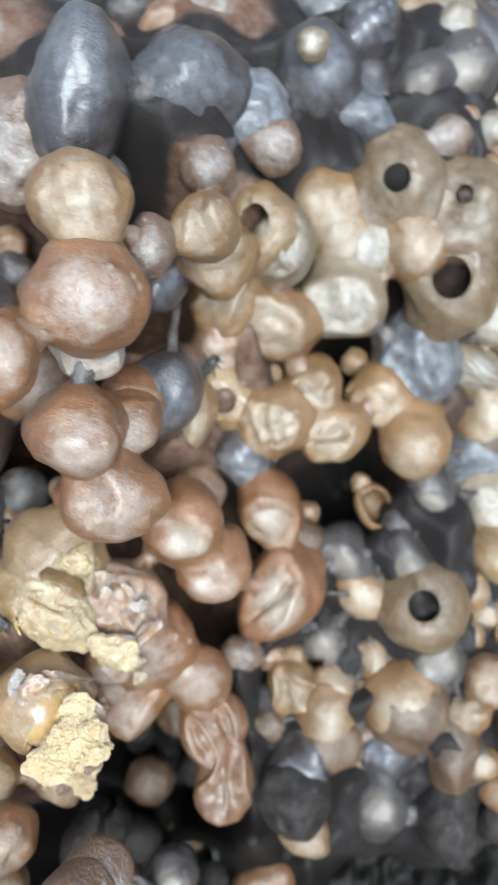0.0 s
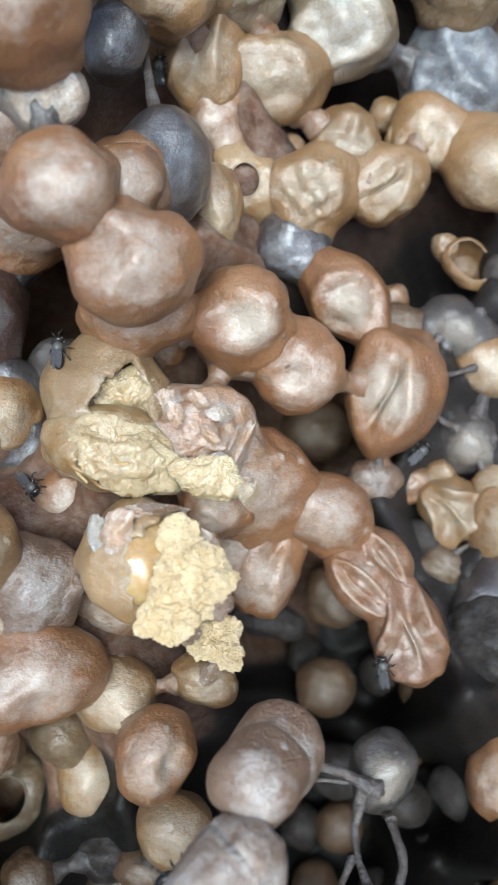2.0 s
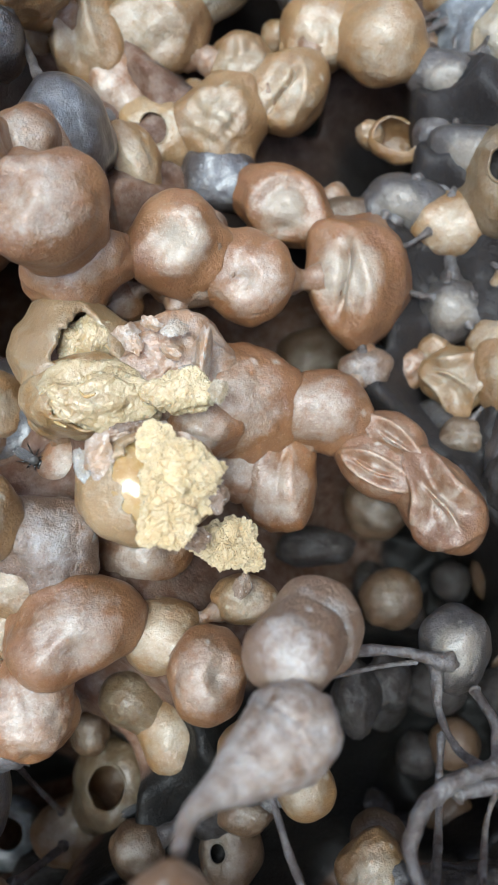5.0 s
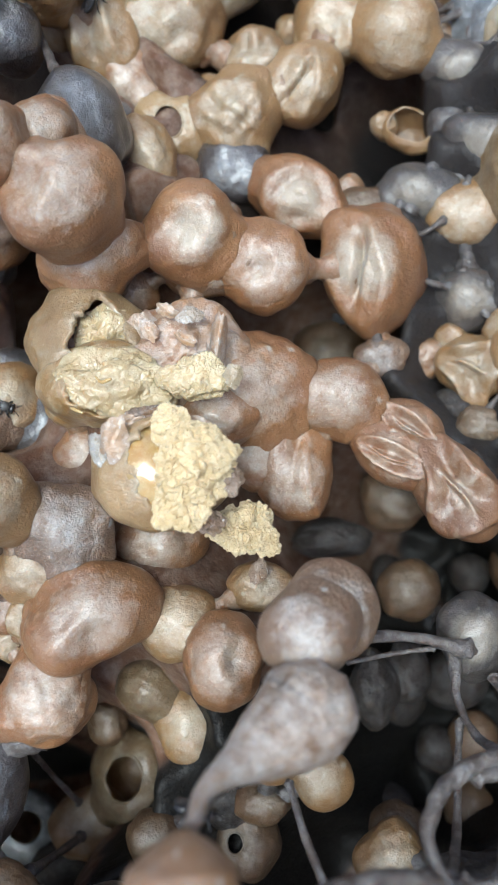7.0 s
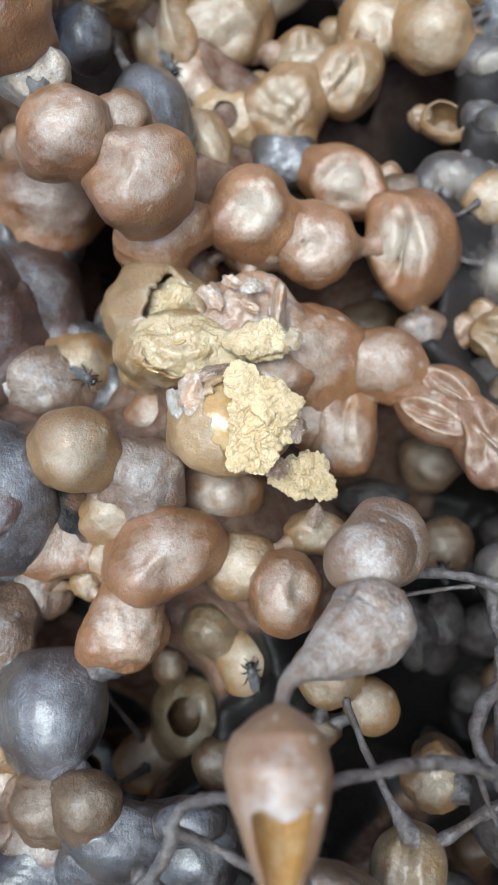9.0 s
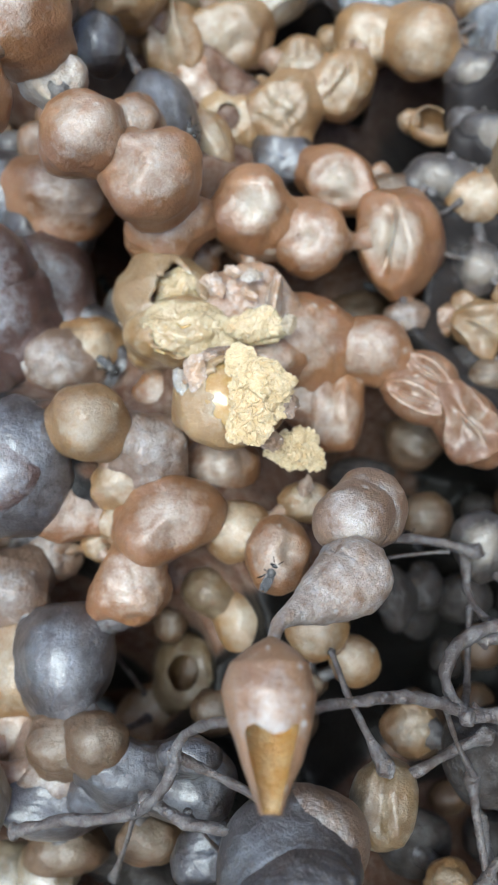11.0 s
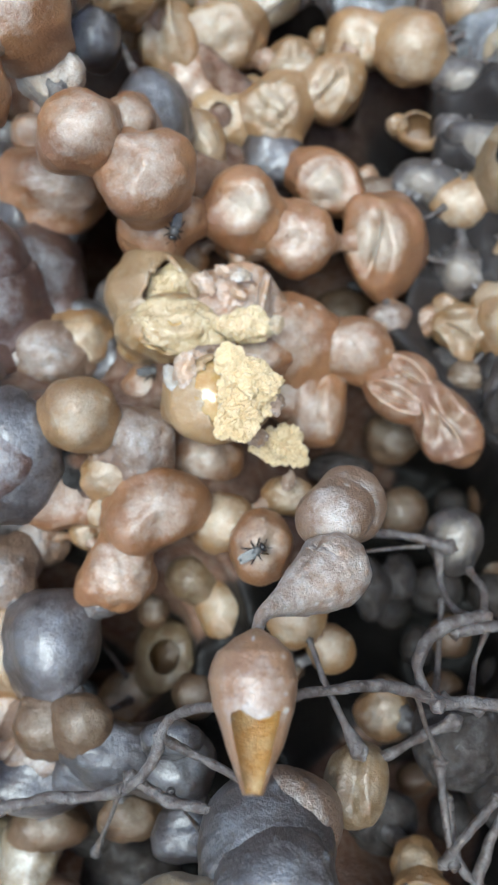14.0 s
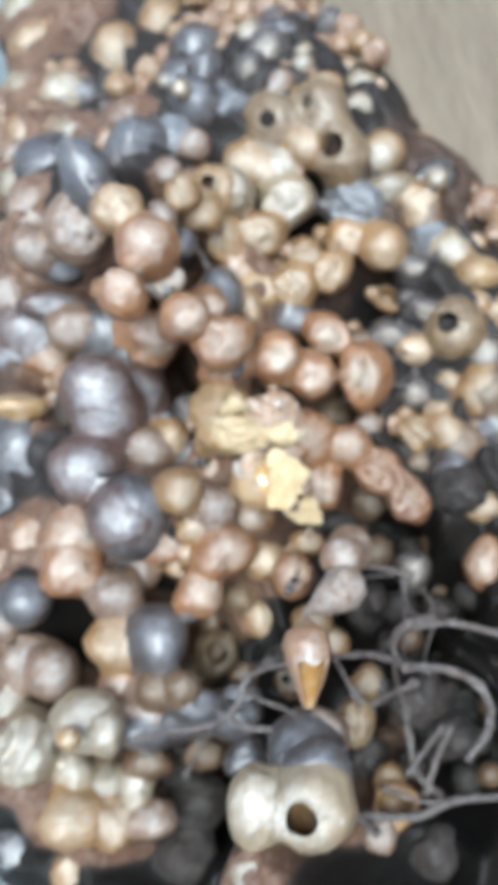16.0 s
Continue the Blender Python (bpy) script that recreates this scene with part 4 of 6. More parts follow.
pot("lump", DARK, (-66.3, -42.2, 31.6), (6.3, 4.8, 5.4), (-6, 24, -30))
pot("lump", DARK, (-67.0, -32.8, 35.9), (5.7, 4.9, 5.1), (-3, 26, -30))
pot("lump", DARK, (-72.7, -49.5, 31.7), (6.2, 4.8, 5.3), (-9, 24, -30))
pot("lump", MAUVE, (-32.1, 92.5, 57.9), (3.8, 3.8, 3.8), (44, 32, -18))
pot("lump", PALE, (-34.6, 81.0, 61.9), (3.9, 3.9, 3.8), (42, 33, -18))
pot("lump", GREY, (-33.6, 55.1, 61.1), (5.0, 4.6, 4.7), (35, 31, -21))
pot("lump", GREY, (-53.6, 46.6, 56.9), (5.3, 4.6, 4.8), (29, 35, -21))
pot("lump", BROWN, (-46.1, 41.6, 55.0), (5.1, 4.1, 4.5), (28, 33, -22))
pot("lump", MAUVE, (-37.3, 12.0, 54.1), (4.2, 3.8, 3.9), (19, 27, -27))
pot("lump", GREY, (-33.0, 16.2, 49.6), (3.3, 3.3, 3.2), (21, 26, -27))
pot("lump", GREY, (-29.1, 28.9, 53.5), (3.7, 3.3, 3.4), (26, 27, -26))
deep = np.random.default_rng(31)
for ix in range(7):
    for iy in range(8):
        # pots down in the hollow under the strands, its shade put into their colour
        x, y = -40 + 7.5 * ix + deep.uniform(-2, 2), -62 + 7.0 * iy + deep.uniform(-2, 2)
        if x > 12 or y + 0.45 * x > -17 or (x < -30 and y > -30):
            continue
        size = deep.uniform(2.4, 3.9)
        packed.append(("lump" if (ix + iy) % 3 else "ball", (DARK, SHADED_TAN, DARK, DARK)[(ix * 3 + iy) % 4], (x, y, 9 + deep.uniform(-2, 3)), (size, size * deep.uniform(0.85, 1.2), size), (8, 8, -30)))


def pack(seed, tries):
    """Fills the bare gaps between the pots with small ones, like their nearest neighbours."""
    g = np.random.default_rng(seed)
    for _ in range(tries):
        x, y = g.uniform(-70, 44), g.uniform(-22, 118)
        if y + 0.45 * x < -9 or (-28 < x < 0 and -10 < y < 14) or any(math.hypot(x - a, y - b) < r + 0.6 for a, b, _, r in HOLLOWS):
            continue
        near = sorted((math.hypot(x - one[2][0], y - one[2][1]) - 0.9 * sum(one[3]) / 3, k) for k, one in enumerate(pots + packed))[:4]
        gap = near[0][0]
        if not 0.6 < gap < 14:
            continue
        size = min(3.4, gap + 1.1) * g.uniform(0.9, 1.1)
        everyone = pots + packed
        kin = everyone[near[0][1]]
        low = min(everyone[k][2][2] for _, k in near[:3])
        wax_ = {OLIVE: PLAIN, TAN: PLAIN, PALE: PLAIN, NUB: PLAIN if len(packed) % 2 else WEB, BLUE: WEB, RED: WEB, GREY: WEB, SHADED_TAN: DARK, DARK: DARK}.get(kin[1], JOINT)
        kind = ("lump", "ring", "ball", "crumple", "dimple")[int(g.integers(5))] if wax_ in (PLAIN, JOINT) else "lump"
        packed.append((kind, wax_, (x, y, low + 0.4 * size - 0.5 + g.uniform(-1, 1)), (size, size * g.uniform(0.85, 1.15), size), (kin[4][0] + g.uniform(-8, 8), kin[4][1] + g.uniform(-8, 8), kin[4][2])))


pack(8, 1500)
# -- end of pots --
bodies = [build_pot(number, *one[:5], **one[5]) for number, one in enumerate(pots)]

# ---- wax necks where neighbouring pots run together ----
def joints(bodies, hollows):
    warm = (BROWN, TAN, PALE, MAUVE, AMBER, HONEY, CREASED, CAPPED, TORN)
    for i, (_, mi, ci, ai, _, _) in enumerate(pots):
        for j in range(i):
            mj, cj, aj = pots[j][1], pots[j][2], pots[j][3]
            a, b = Vector(ci), Vector(cj)
            ri, rj = min(ai), min(aj)
            gap = (a - b).length - ri - rj
            if {pots[i][0], pots[j][0]} & {"dish", "cup", "hole", "burst"} or not -0.1 * min(ri, rj) < gap < 2.6 or max(abs(ci[0] + 12), abs(ci[1])) > 62:
                continue
            mid = (a + b) / 2
            if any(math.hypot(mid.x - x, mid.y - y) < 0.75 * r for x, y, _, r in hollows):
                continue
            way = (b - a).normalized()
            p, q = a + way * 0.6 * ri, b - way * 0.6 * rj
            waist = min(ri, rj) * max(0.2, 0.52 - 0.1 * max(gap, 0))
            wide = 0.58 * min(ri, rj)
            brown = mi in warm and mj in warm
            me = tube("wax_joint", [tuple(p.lerp(q, k)) for k in (0, 0.25, 0.5, 0.75, 1)], [wide, 0.5 * (wide + waist), waist, 0.5 * (wide + waist), wide], BROWN, 0.1, i + j, 16, 4)
            ob = link("wax_joint", me, JOINT if brown else WEB, bodies[i], "neck of wax run between two pots")
            ob.matrix_parent_inverse = bodies[i].matrix_world.inverted()


# ---- the mass under the pots ----
HUMPS = [(-60, -60, 38.6), (-20, -60, -11.8), (15, -60, 24.9), (-60, -15, 19.8), (-20, -15, 5.3), (15, -15, -1.7), (-60, 35, 24.1), (-20, 35, 33.9), (15, 35, -5.5), (50, 20, 24.1), (-35, 85, 0.7), (5, 80, 44.0), (-20, 130, 31.8), (25, 120, -2.6)]


def mound_height(x, y):
    """The height in mm of the dark mass under the pots."""
    return sum(h * np.exp(-((x - a) ** 2 + (y - b) ** 2) / 1800.0) for a, b, h in HUMPS)


def nest_base(hollows):
    """Wax that fills the gaps to about half the pots' height, with hollows (x, y, z, radius in mm) left open in it."""
    xs, ys = np.meshgrid(np.linspace(-115, 75, 330), np.linspace(-105, 175, 480), indexing="ij")
    skirt, lid, near = np.zeros_like(xs), np.full_like(xs, 400.0), np.full_like(xs, 400.0)
    brown, warm = (BROWN, TAN, PALE, MAUVE, AMBER, HONEY, CAPPED, TORN), np.zeros_like(xs)
    kindred, fray = near.copy(), 0.5 * waves(np.stack([xs, ys, 0 * xs], -1), 9, 1.2)
    for (x, y, z, r), one in zip(seats, pots):
        d = np.sqrt((xs - x) ** 2 + (ys - y) ** 2)
        kin = 1.2 if one[1] in brown and x < -2 and z > 43 and (x < -27 or y + 0.45 * x > -16) else 0.0
        rise = max(kin, 0.8 if one[1] is not DARK and z > 40 and (x < 0 or y > 15) and (x < -27 or y + 0.45 * x > -16) else 0.35 if x > 2 and y > -16 and one[1] is not DARK else 0.0)
        weight = np.exp(0.5 * (z + (0.2 + 0.45 * rise) * r - (2.0 - 0.8 * rise) * np.maximum(0, d - 0.8 * r)))
        skirt += weight
        warm += weight * kin
        if kin:
            kindred = np.minimum(kindred, d - r)
        near = np.minimum(near, d - r)
        lid = np.minimum(lid, np.where(d < 2.2 * r, z + (0.35 + 0.38 * rise) * r + 2.2 * np.maximum(0, d - 0.95 * r), 400.0))
    z = np.maximum(np.log(skirt + 1e-9) / 0.5, mound_height(xs, ys) - 13.0)
    z = np.minimum(z, lid) - 5.0 * np.maximum(0, near - 4.0)
    for x, y, low, r in hollows:
        d = np.sqrt((xs - x) ** 2 + (ys - y) ** 2)
        z = np.minimum(z, low - 14.0 + 4.0 * np.maximum(0, d - r))
    for _ in range(6):
        q = np.pad(z, 1, mode="edge")
        z = (q[:-2, 1:-1] + q[2:, 1:-1] + q[1:-1, :-2] + q[1:-1, 2:] + 2 * z) / 6
    p = np.stack([xs, ys, 0 * xs], -1)
    bed = 5.0 + 1.6 * waves(p, 7, 3.5) + 1.0 * waves(p, 3, 1.4) - 14.0 * step(xs + 0.06 * ys + 3.0 * waves(p, 4, 6.0), 40, 52)
    z = np.maximum(z, bed)
    z = z + 0.6 * waves(p, 5, 1.8) + 0.18 * waves(p, 6, 0.8)
    z = z + step(xs, -4, 6) * (0.8 * (0.45 - np.abs(waves(p, 15, 1.8))) + 0.25 * (0.45 - np.abs(waves(p, 16, 0.7))))
    pts = np.stack([xs, ys, np.maximum(z, -0.5)], -1) * MM
    rows, cols = xs.shape
    i, j = np.arange(rows - 1)[:, None] * cols, np.arange(cols - 1)[None, :]
    faces = np.stack([i + j, i + cols + j, i + cols + j + 1, i + j + 1], -1).reshape(-1, 4)
    keep = (z.reshape(-1)[faces] > 0.2).any(1)
    # a low share colours in the shade at the lower right and deep down
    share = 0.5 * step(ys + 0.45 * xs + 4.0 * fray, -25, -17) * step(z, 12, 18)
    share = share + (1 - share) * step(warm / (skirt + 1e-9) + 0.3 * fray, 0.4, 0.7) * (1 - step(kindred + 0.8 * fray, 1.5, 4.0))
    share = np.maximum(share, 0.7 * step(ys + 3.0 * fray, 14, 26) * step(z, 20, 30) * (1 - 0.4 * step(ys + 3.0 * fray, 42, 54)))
    me = bpy.data.meshes.new("nest_base")
    me.from_pydata(pts.reshape(-1, 3).tolist(), [], faces[keep].tolist())
    me.attributes.new("wax_shade", "FLOAT", "POINT").data.foreach_set("value", share.reshape(-1).astype(np.float32))
    tagged(link("nest_base", me, BED), "brown wax and dark resin mass that joins the pots, darkened for shade low down", "nest base", kind="structure")


nest_base(HOLLOWS)
joints(bodies, HOLLOWS)


def packed_mass():
    """The small pots in the gaps between the others and deep under the strands, too many to tell apart."""
    th, ph = np.meshgrid(np.linspace(0.01, math.pi - 0.01, 22), np.linspace(0, 2 * math.pi, 32, endpoint=False), indexing="ij")
    p = np.stack([np.sin(th) * np.cos(ph), np.sin(th) * np.sin(ph), np.cos(th)], -1)
    rows, cols = p.shape[:2]
    i, j = np.arange(rows - 1)[:, None] * cols, np.arange(cols)[None, :]
    quads = np.stack([i + j, i + cols + j, i + cols + (j + 1) % cols, i + (j + 1) % cols], -1).reshape(-1, 4)
    waxes, spots, skins, kinds = [], [], [], []
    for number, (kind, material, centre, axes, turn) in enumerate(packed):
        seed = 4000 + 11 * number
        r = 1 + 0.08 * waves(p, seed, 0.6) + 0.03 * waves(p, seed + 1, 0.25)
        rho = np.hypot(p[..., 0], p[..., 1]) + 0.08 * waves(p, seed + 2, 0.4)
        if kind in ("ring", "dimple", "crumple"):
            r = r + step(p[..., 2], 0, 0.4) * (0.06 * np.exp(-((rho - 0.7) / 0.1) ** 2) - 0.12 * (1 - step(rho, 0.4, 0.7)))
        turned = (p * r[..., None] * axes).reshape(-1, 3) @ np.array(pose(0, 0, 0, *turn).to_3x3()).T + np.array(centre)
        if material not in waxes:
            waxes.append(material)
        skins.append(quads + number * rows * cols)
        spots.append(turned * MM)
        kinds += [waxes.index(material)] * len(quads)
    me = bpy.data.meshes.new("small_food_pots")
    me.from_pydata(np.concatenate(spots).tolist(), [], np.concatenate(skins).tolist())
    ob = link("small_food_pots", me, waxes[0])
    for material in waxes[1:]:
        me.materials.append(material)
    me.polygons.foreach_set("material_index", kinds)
    tagged(ob, "small brown and grey wax pots packed between the larger ones", "food pots", kind="stuff")


packed_mass()


# ---- wax strands ----
strands_made = [0]


def strand(path, radii, label="grey-brown wax strand spanning between pots", category="wax strand"):
    strands_made[0] += 1
    a, b = Vector(path[0]), Vector(path[-1])
    a += (a - Vector(path[1])).normalized() * 2.2 * radii[0]
    b += (b - Vector(path[-2])).normalized() * 2.2 * radii[-1]
    a2, b2 = a.lerp(Vector(path[0]), 0.45), b.lerp(Vector(path[-1]), 0.45)
    path = [tuple(a), tuple(a2), *path, tuple(b2), tuple(b)]
    radii = [0.3 * radii[0], 1.1 * radii[0], *(0.8 * r for r in radii), 1.1 * radii[-1], 0.3 * radii[-1]]
    ob = link("wax_strand", tube("wax_strand", path, radii, STRAND, 0.12, 60 + 2 * strands_made[0]), STRAND)
    return tagged(ob, label, category, "wax strands")


# -- strands --
strand([(-25.3, -38.9, 66.0), (-24.5, -38.9, 63.0), (-23.0, -39.5, 60.0), (-21.6, -40.0, 57.0), (-20.2, -40.8, 54.0), (-19.0, -42.2, 51.0), (-17.9, -43.7, 49.0), (-16.0, -45.2, 47.0)], [0.51, 0.48, 0.54, 0.61, 0.63, 0.69, 0.7, 0.71])
strand([(-17.0, -44.3, 48.0), (-13.2, -46.8, 46.0), (-10.6, -50.3, 44.0), (-10.7, -54.3, 42.0), (-13.7, -57.5, 40.0), (-17.6, -58.8, 38.0)], [0.8, 0.89, 0.98, 0.98, 0.89, 0.82])
strand([(-18.2, -43.3, 50.0), (-18.5, -41.0, 49.0), (-17.7, -39.2, 48.0), (-15.8, -37.8, 46.0), (-13.5, -37.6, 44.0), (-11.4, -38.1, 42.0)], [0.65, 0.66, 0.73, 0.81, 0.82, 0.83])
strand([(-13.1, -38.6, 43.0), (-8.7, -40.6, 41.0), (-3.5, -45.3, 38.0)], [0.84, 0.84, 0.84])
strand([(-30.6, -36.8, 66.0), (-33.6, -35.5, 64.0), (-36.8, -34.6, 62.0), (-38.9, -34.9, 61.0), (-40.5, -36.0, 60.0), (-43.6, -37.1, 59.0), (-46.9, -37.0, 58.0), (-50.8, -35.8, 58.0), (-54.8, -34.0, 58.0), (-59.4, -32.8, 58.0)], [0.48, 0.5, 0.52, 0.58, 0.64, 0.69, 0.71, 0.67, 0.63, 0.7])
strand([(-44.9, -37.1, 58.0), (-42.8, -39.9, 58.0), (-40.5, -41.5, 58.0), (-37.9, -43.6, 58.0), (-36.1, -45.5, 58.0)], [0.71, 0.69, 0.63, 0.62, 0.84])
strand([(-39.6, -35.5, 60.0), (-39.0, -37.5, 57.0), (-37.2, -39.6, 57.0), (-35.0, -42.1, 58.0), (-34.1, -44.2, 57.0)], [0.59, 0.5, 0.54, 0.52, 0.76])
strand([(-27.5, -32.2, 45.0), (-27.8, -36.3, 46.0), (-27.7, -40.2, 47.0), (-27.7, -42.9, 47.0)], [0.4, 0.45, 0.49, 0.85])
strand([(-17.1, -24.6, 44.0), (-14.6, -25.5, 40.0), (-12.9, -26.7, 38.0), (-11.0, -28.6, 36.0)], [0.72, 0.55, 0.56, 0.87])
strand([(-18.5, -25.8, 42.0), (-15.6, -26.6, 39.0), (-13.0, -27.6, 37.0)], [0.24, 0.25, 0.31])
strand([(-11.8, -29.0, 35.0), (-13.5, -32.4, 36.0), (-13.4, -35.5, 38.0), (-11.8, -38.0, 41.0)], [0.76, 0.49, 0.53, 0.68])
strand([(-10.0, -32.6, 34.0), (-9.8, -35.1, 36.0), (-10.8, -37.4, 38.0)], [0.5, 0.48, 0.52])
strand([(-14.5, -34.4, 37.0), (-16.9, -37.3, 36.0), (-18.6, -40.7, 39.0), (-18.5, -42.8, 47.0)], [0.42, 0.42, 0.46, 0.57])
strand([(-27.4, -45.2, 44.0), (-25.1, -45.2, 43.0), (-22.9, -45.1, 41.0), (-20.3, -45.3, 40.0)], [0.87, 0.6, 0.61, 0.89])
strand([(-23.6, -48.6, 38.0), (-25.3, -51.9, 37.0), (-27.4, -56.4, 36.0)], [0.79, 0.5, 0.61])
strand([(-20.3, -53.6, 38.0), (-24.6, -55.0, 37.0), (-27.9, -56.2, 36.0)], [0.65, 0.55, 0.67])
strand([(-8.5, 43.2, 60.0), (-9.0, 36.8, 61.0), (-9.2, 31.7, 62.0)], [0.36, 0.45, 0.76])
strand([(-53.8, -15.5, 40.0), (-54.9, -18.5, 36.0), (-55.9, -20.2, 33.0)], [0.39, 0.33, 0.41])
strand([(-54.1, -26.2, 45.0), (-55.2, -25.2, 40.0), (-55.9, -24.1, 35.0)], [0.58, 0.49, 0.58])
strand([(-25.6, -52.2, 34.0), (-27.5, -57.2, 34.0), (-26.4, -60.9, 34.0)], [0.77, 0.66, 0.75])
strand([(-17.9, -66.2, 34.0), (-24.8, -63.3, 35.0), (-30.7, -62.6, 36.0), (-37.8, -58.9, 38.0)], [0.82, 0.83, 0.92, 0.83])
strand([(-19.3, -54.1, 34.0), (-23.9, -57.1, 34.0), (-27.2, -59.8, 34.0)], [0.66, 0.66, 0.75])
strand([(-35.4, -54.3, 52.0), (-37.0, -57.6, 46.0), (-37.4, -60.9, 40.0)], [0.76, 0.7, 0.81])
strand([(-42.6, -39.4, 57.0), (-45.8, -41.0, 50.0), (-47.9, -43.8, 44.0)], [0.35, 0.22, 0.46])
strand([(-19.2, -42.0, 50.0), (-21.3, -44.7, 44.0), (-22.9, -48.1, 38.0)], [0.45, 0.27, 0.51])
strand([(-11.1, -39.1, 40.0), (-14.2, -41.0, 38.0), (-16.0, -44.3, 44.0)], [0.51, 0.29, 0.48])
strand([(-46.9, -37.0, 58.0), (-52.8, -37.8, 52.0), (-59.7, -39.1, 46.0)], [0.46, 0.28, 0.53])
strand([(-32.3, -57.2, 38.0), (-29.1, -61.0, 36.0), (-24.7, -63.2, 35.0)], [0.65, 0.46, 0.64])


def webs():
    """Thin ridges of wax drawn from pot to pot over the dark cells between the small mantled pots."""
    near = [one for one in pots if one[0] not in ("hole", "cup", "dish") and -2 < one[2][0] < 36 and -16 < one[2][1] < 34 and one[2][2] < 43]
    for i, one in enumerate(near):
        for two in near[:i]:
            a, b = Vector(one[2]), Vector(two[2])
            ri, rj = min(one[3]), min(two[3])
            gap = (a - b).length - ri - rj
            if not 0.1 < gap < 4.2:
                continue
            way = (b - a).normalized()
            p, q = a + way * 0.86 * ri + Vector((0, 0, 0.45 * ri)), b - way * 0.86 * rj + Vector((0, 0, 0.45 * rj))
            mid = p.lerp(q, 0.5) - Vector((0, 0, 0.3 + 0.12 * gap))
            strand([tuple(p), tuple(mid), tuple(q)], [0.55, 0.34, 0.55], "thin grey wax web drawn between two small pots")


webs()
# -- end of strands --


# ---- the tear-shaped pot and the broken vase-like pot that hangs on it ----
def vase(centre, axes, turn):
    """A tall wax pot, broken open at its lower end; the mouth shows the honey-coloured inside. Its long axis is its own y."""
    g = np.linspace(1, -1, 70)
    prof = np.interp(-g, [-1, -0.97, -0.86, -0.68, -0.35, 0.0, 0.1, 0.3, 0.47, 0.75, 1.0], [0.03, 0.16, 0.5, 0.84, 1.0, 0.91, 0.84, 0.72, 0.61, 0.41, 0.23])
    a = np.linspace(0, 2 * math.pi, 96, endpoint=False)
    y, a = np.meshgrid(g, a, indexing="ij")
    skin = np.stack([np.cos(a), y * 2, np.sin(a)], -1)
    rad = prof[:, None] * (1 + 0.045 * waves(skin, 41, 0.6) + 0.014 * waves(skin, 42, 0.2))
    thing = new("vase_shaped_pot")
    thing.matrix_world = pose(*(c * MM for c in centre), *turn)
    tagged(thing, "tall pale brown wax pot with its lower end torn open", "food pot", "open food pots")
    for name, mat, shrink, label in (("shell", SHELL, 1.0, ""), ("lining", GOLD, 0.93, "honey-yellow inner wall")):
        x, z = rad * shrink * np.sin(a), rad * shrink * np.cos(a)
        pts = np.stack([x, y * (1 if shrink == 1 else 0.985), z], -1) * axes * MM
        me = grid_mesh(name, pts)
        bm = bmesh.new()
        bm.from_mesh(me)
        gone = []
        for f_ in bm.faces:
            q = f_.calc_center_median() / MM
            u, v, w = q.x / axes[0], q.y / axes[1], q.z / axes[2]
            brim = -0.08 - 0.05 * math.sin(u * 7 + 1) - 0.01 * math.sin(u * 23)
            wide = float(np.interp(-v, [0.0, 0.1, 0.3, 0.47, 0.75, 1.0], [0.91, 0.84, 0.72, 0.61, 0.41, 0.23]))
            if w > 0.1 and abs(u) < 0.62 * wide and v < brim - (0 if shrink == 1 else -0.03) and v > -0.96:
                gone.append(f_)
        bmesh.ops.delete(bm, geom=gone, context="FACES")
        for _ in range(5):
            bmesh.ops.smooth_vert(bm, verts=[v for v in bm.verts if v.is_boundary and v.co.z > 0], factor=0.5, use_axis_x=True, use_axis_y=True, use_axis_z=True)
        part(name, bm, mat, thing, label)


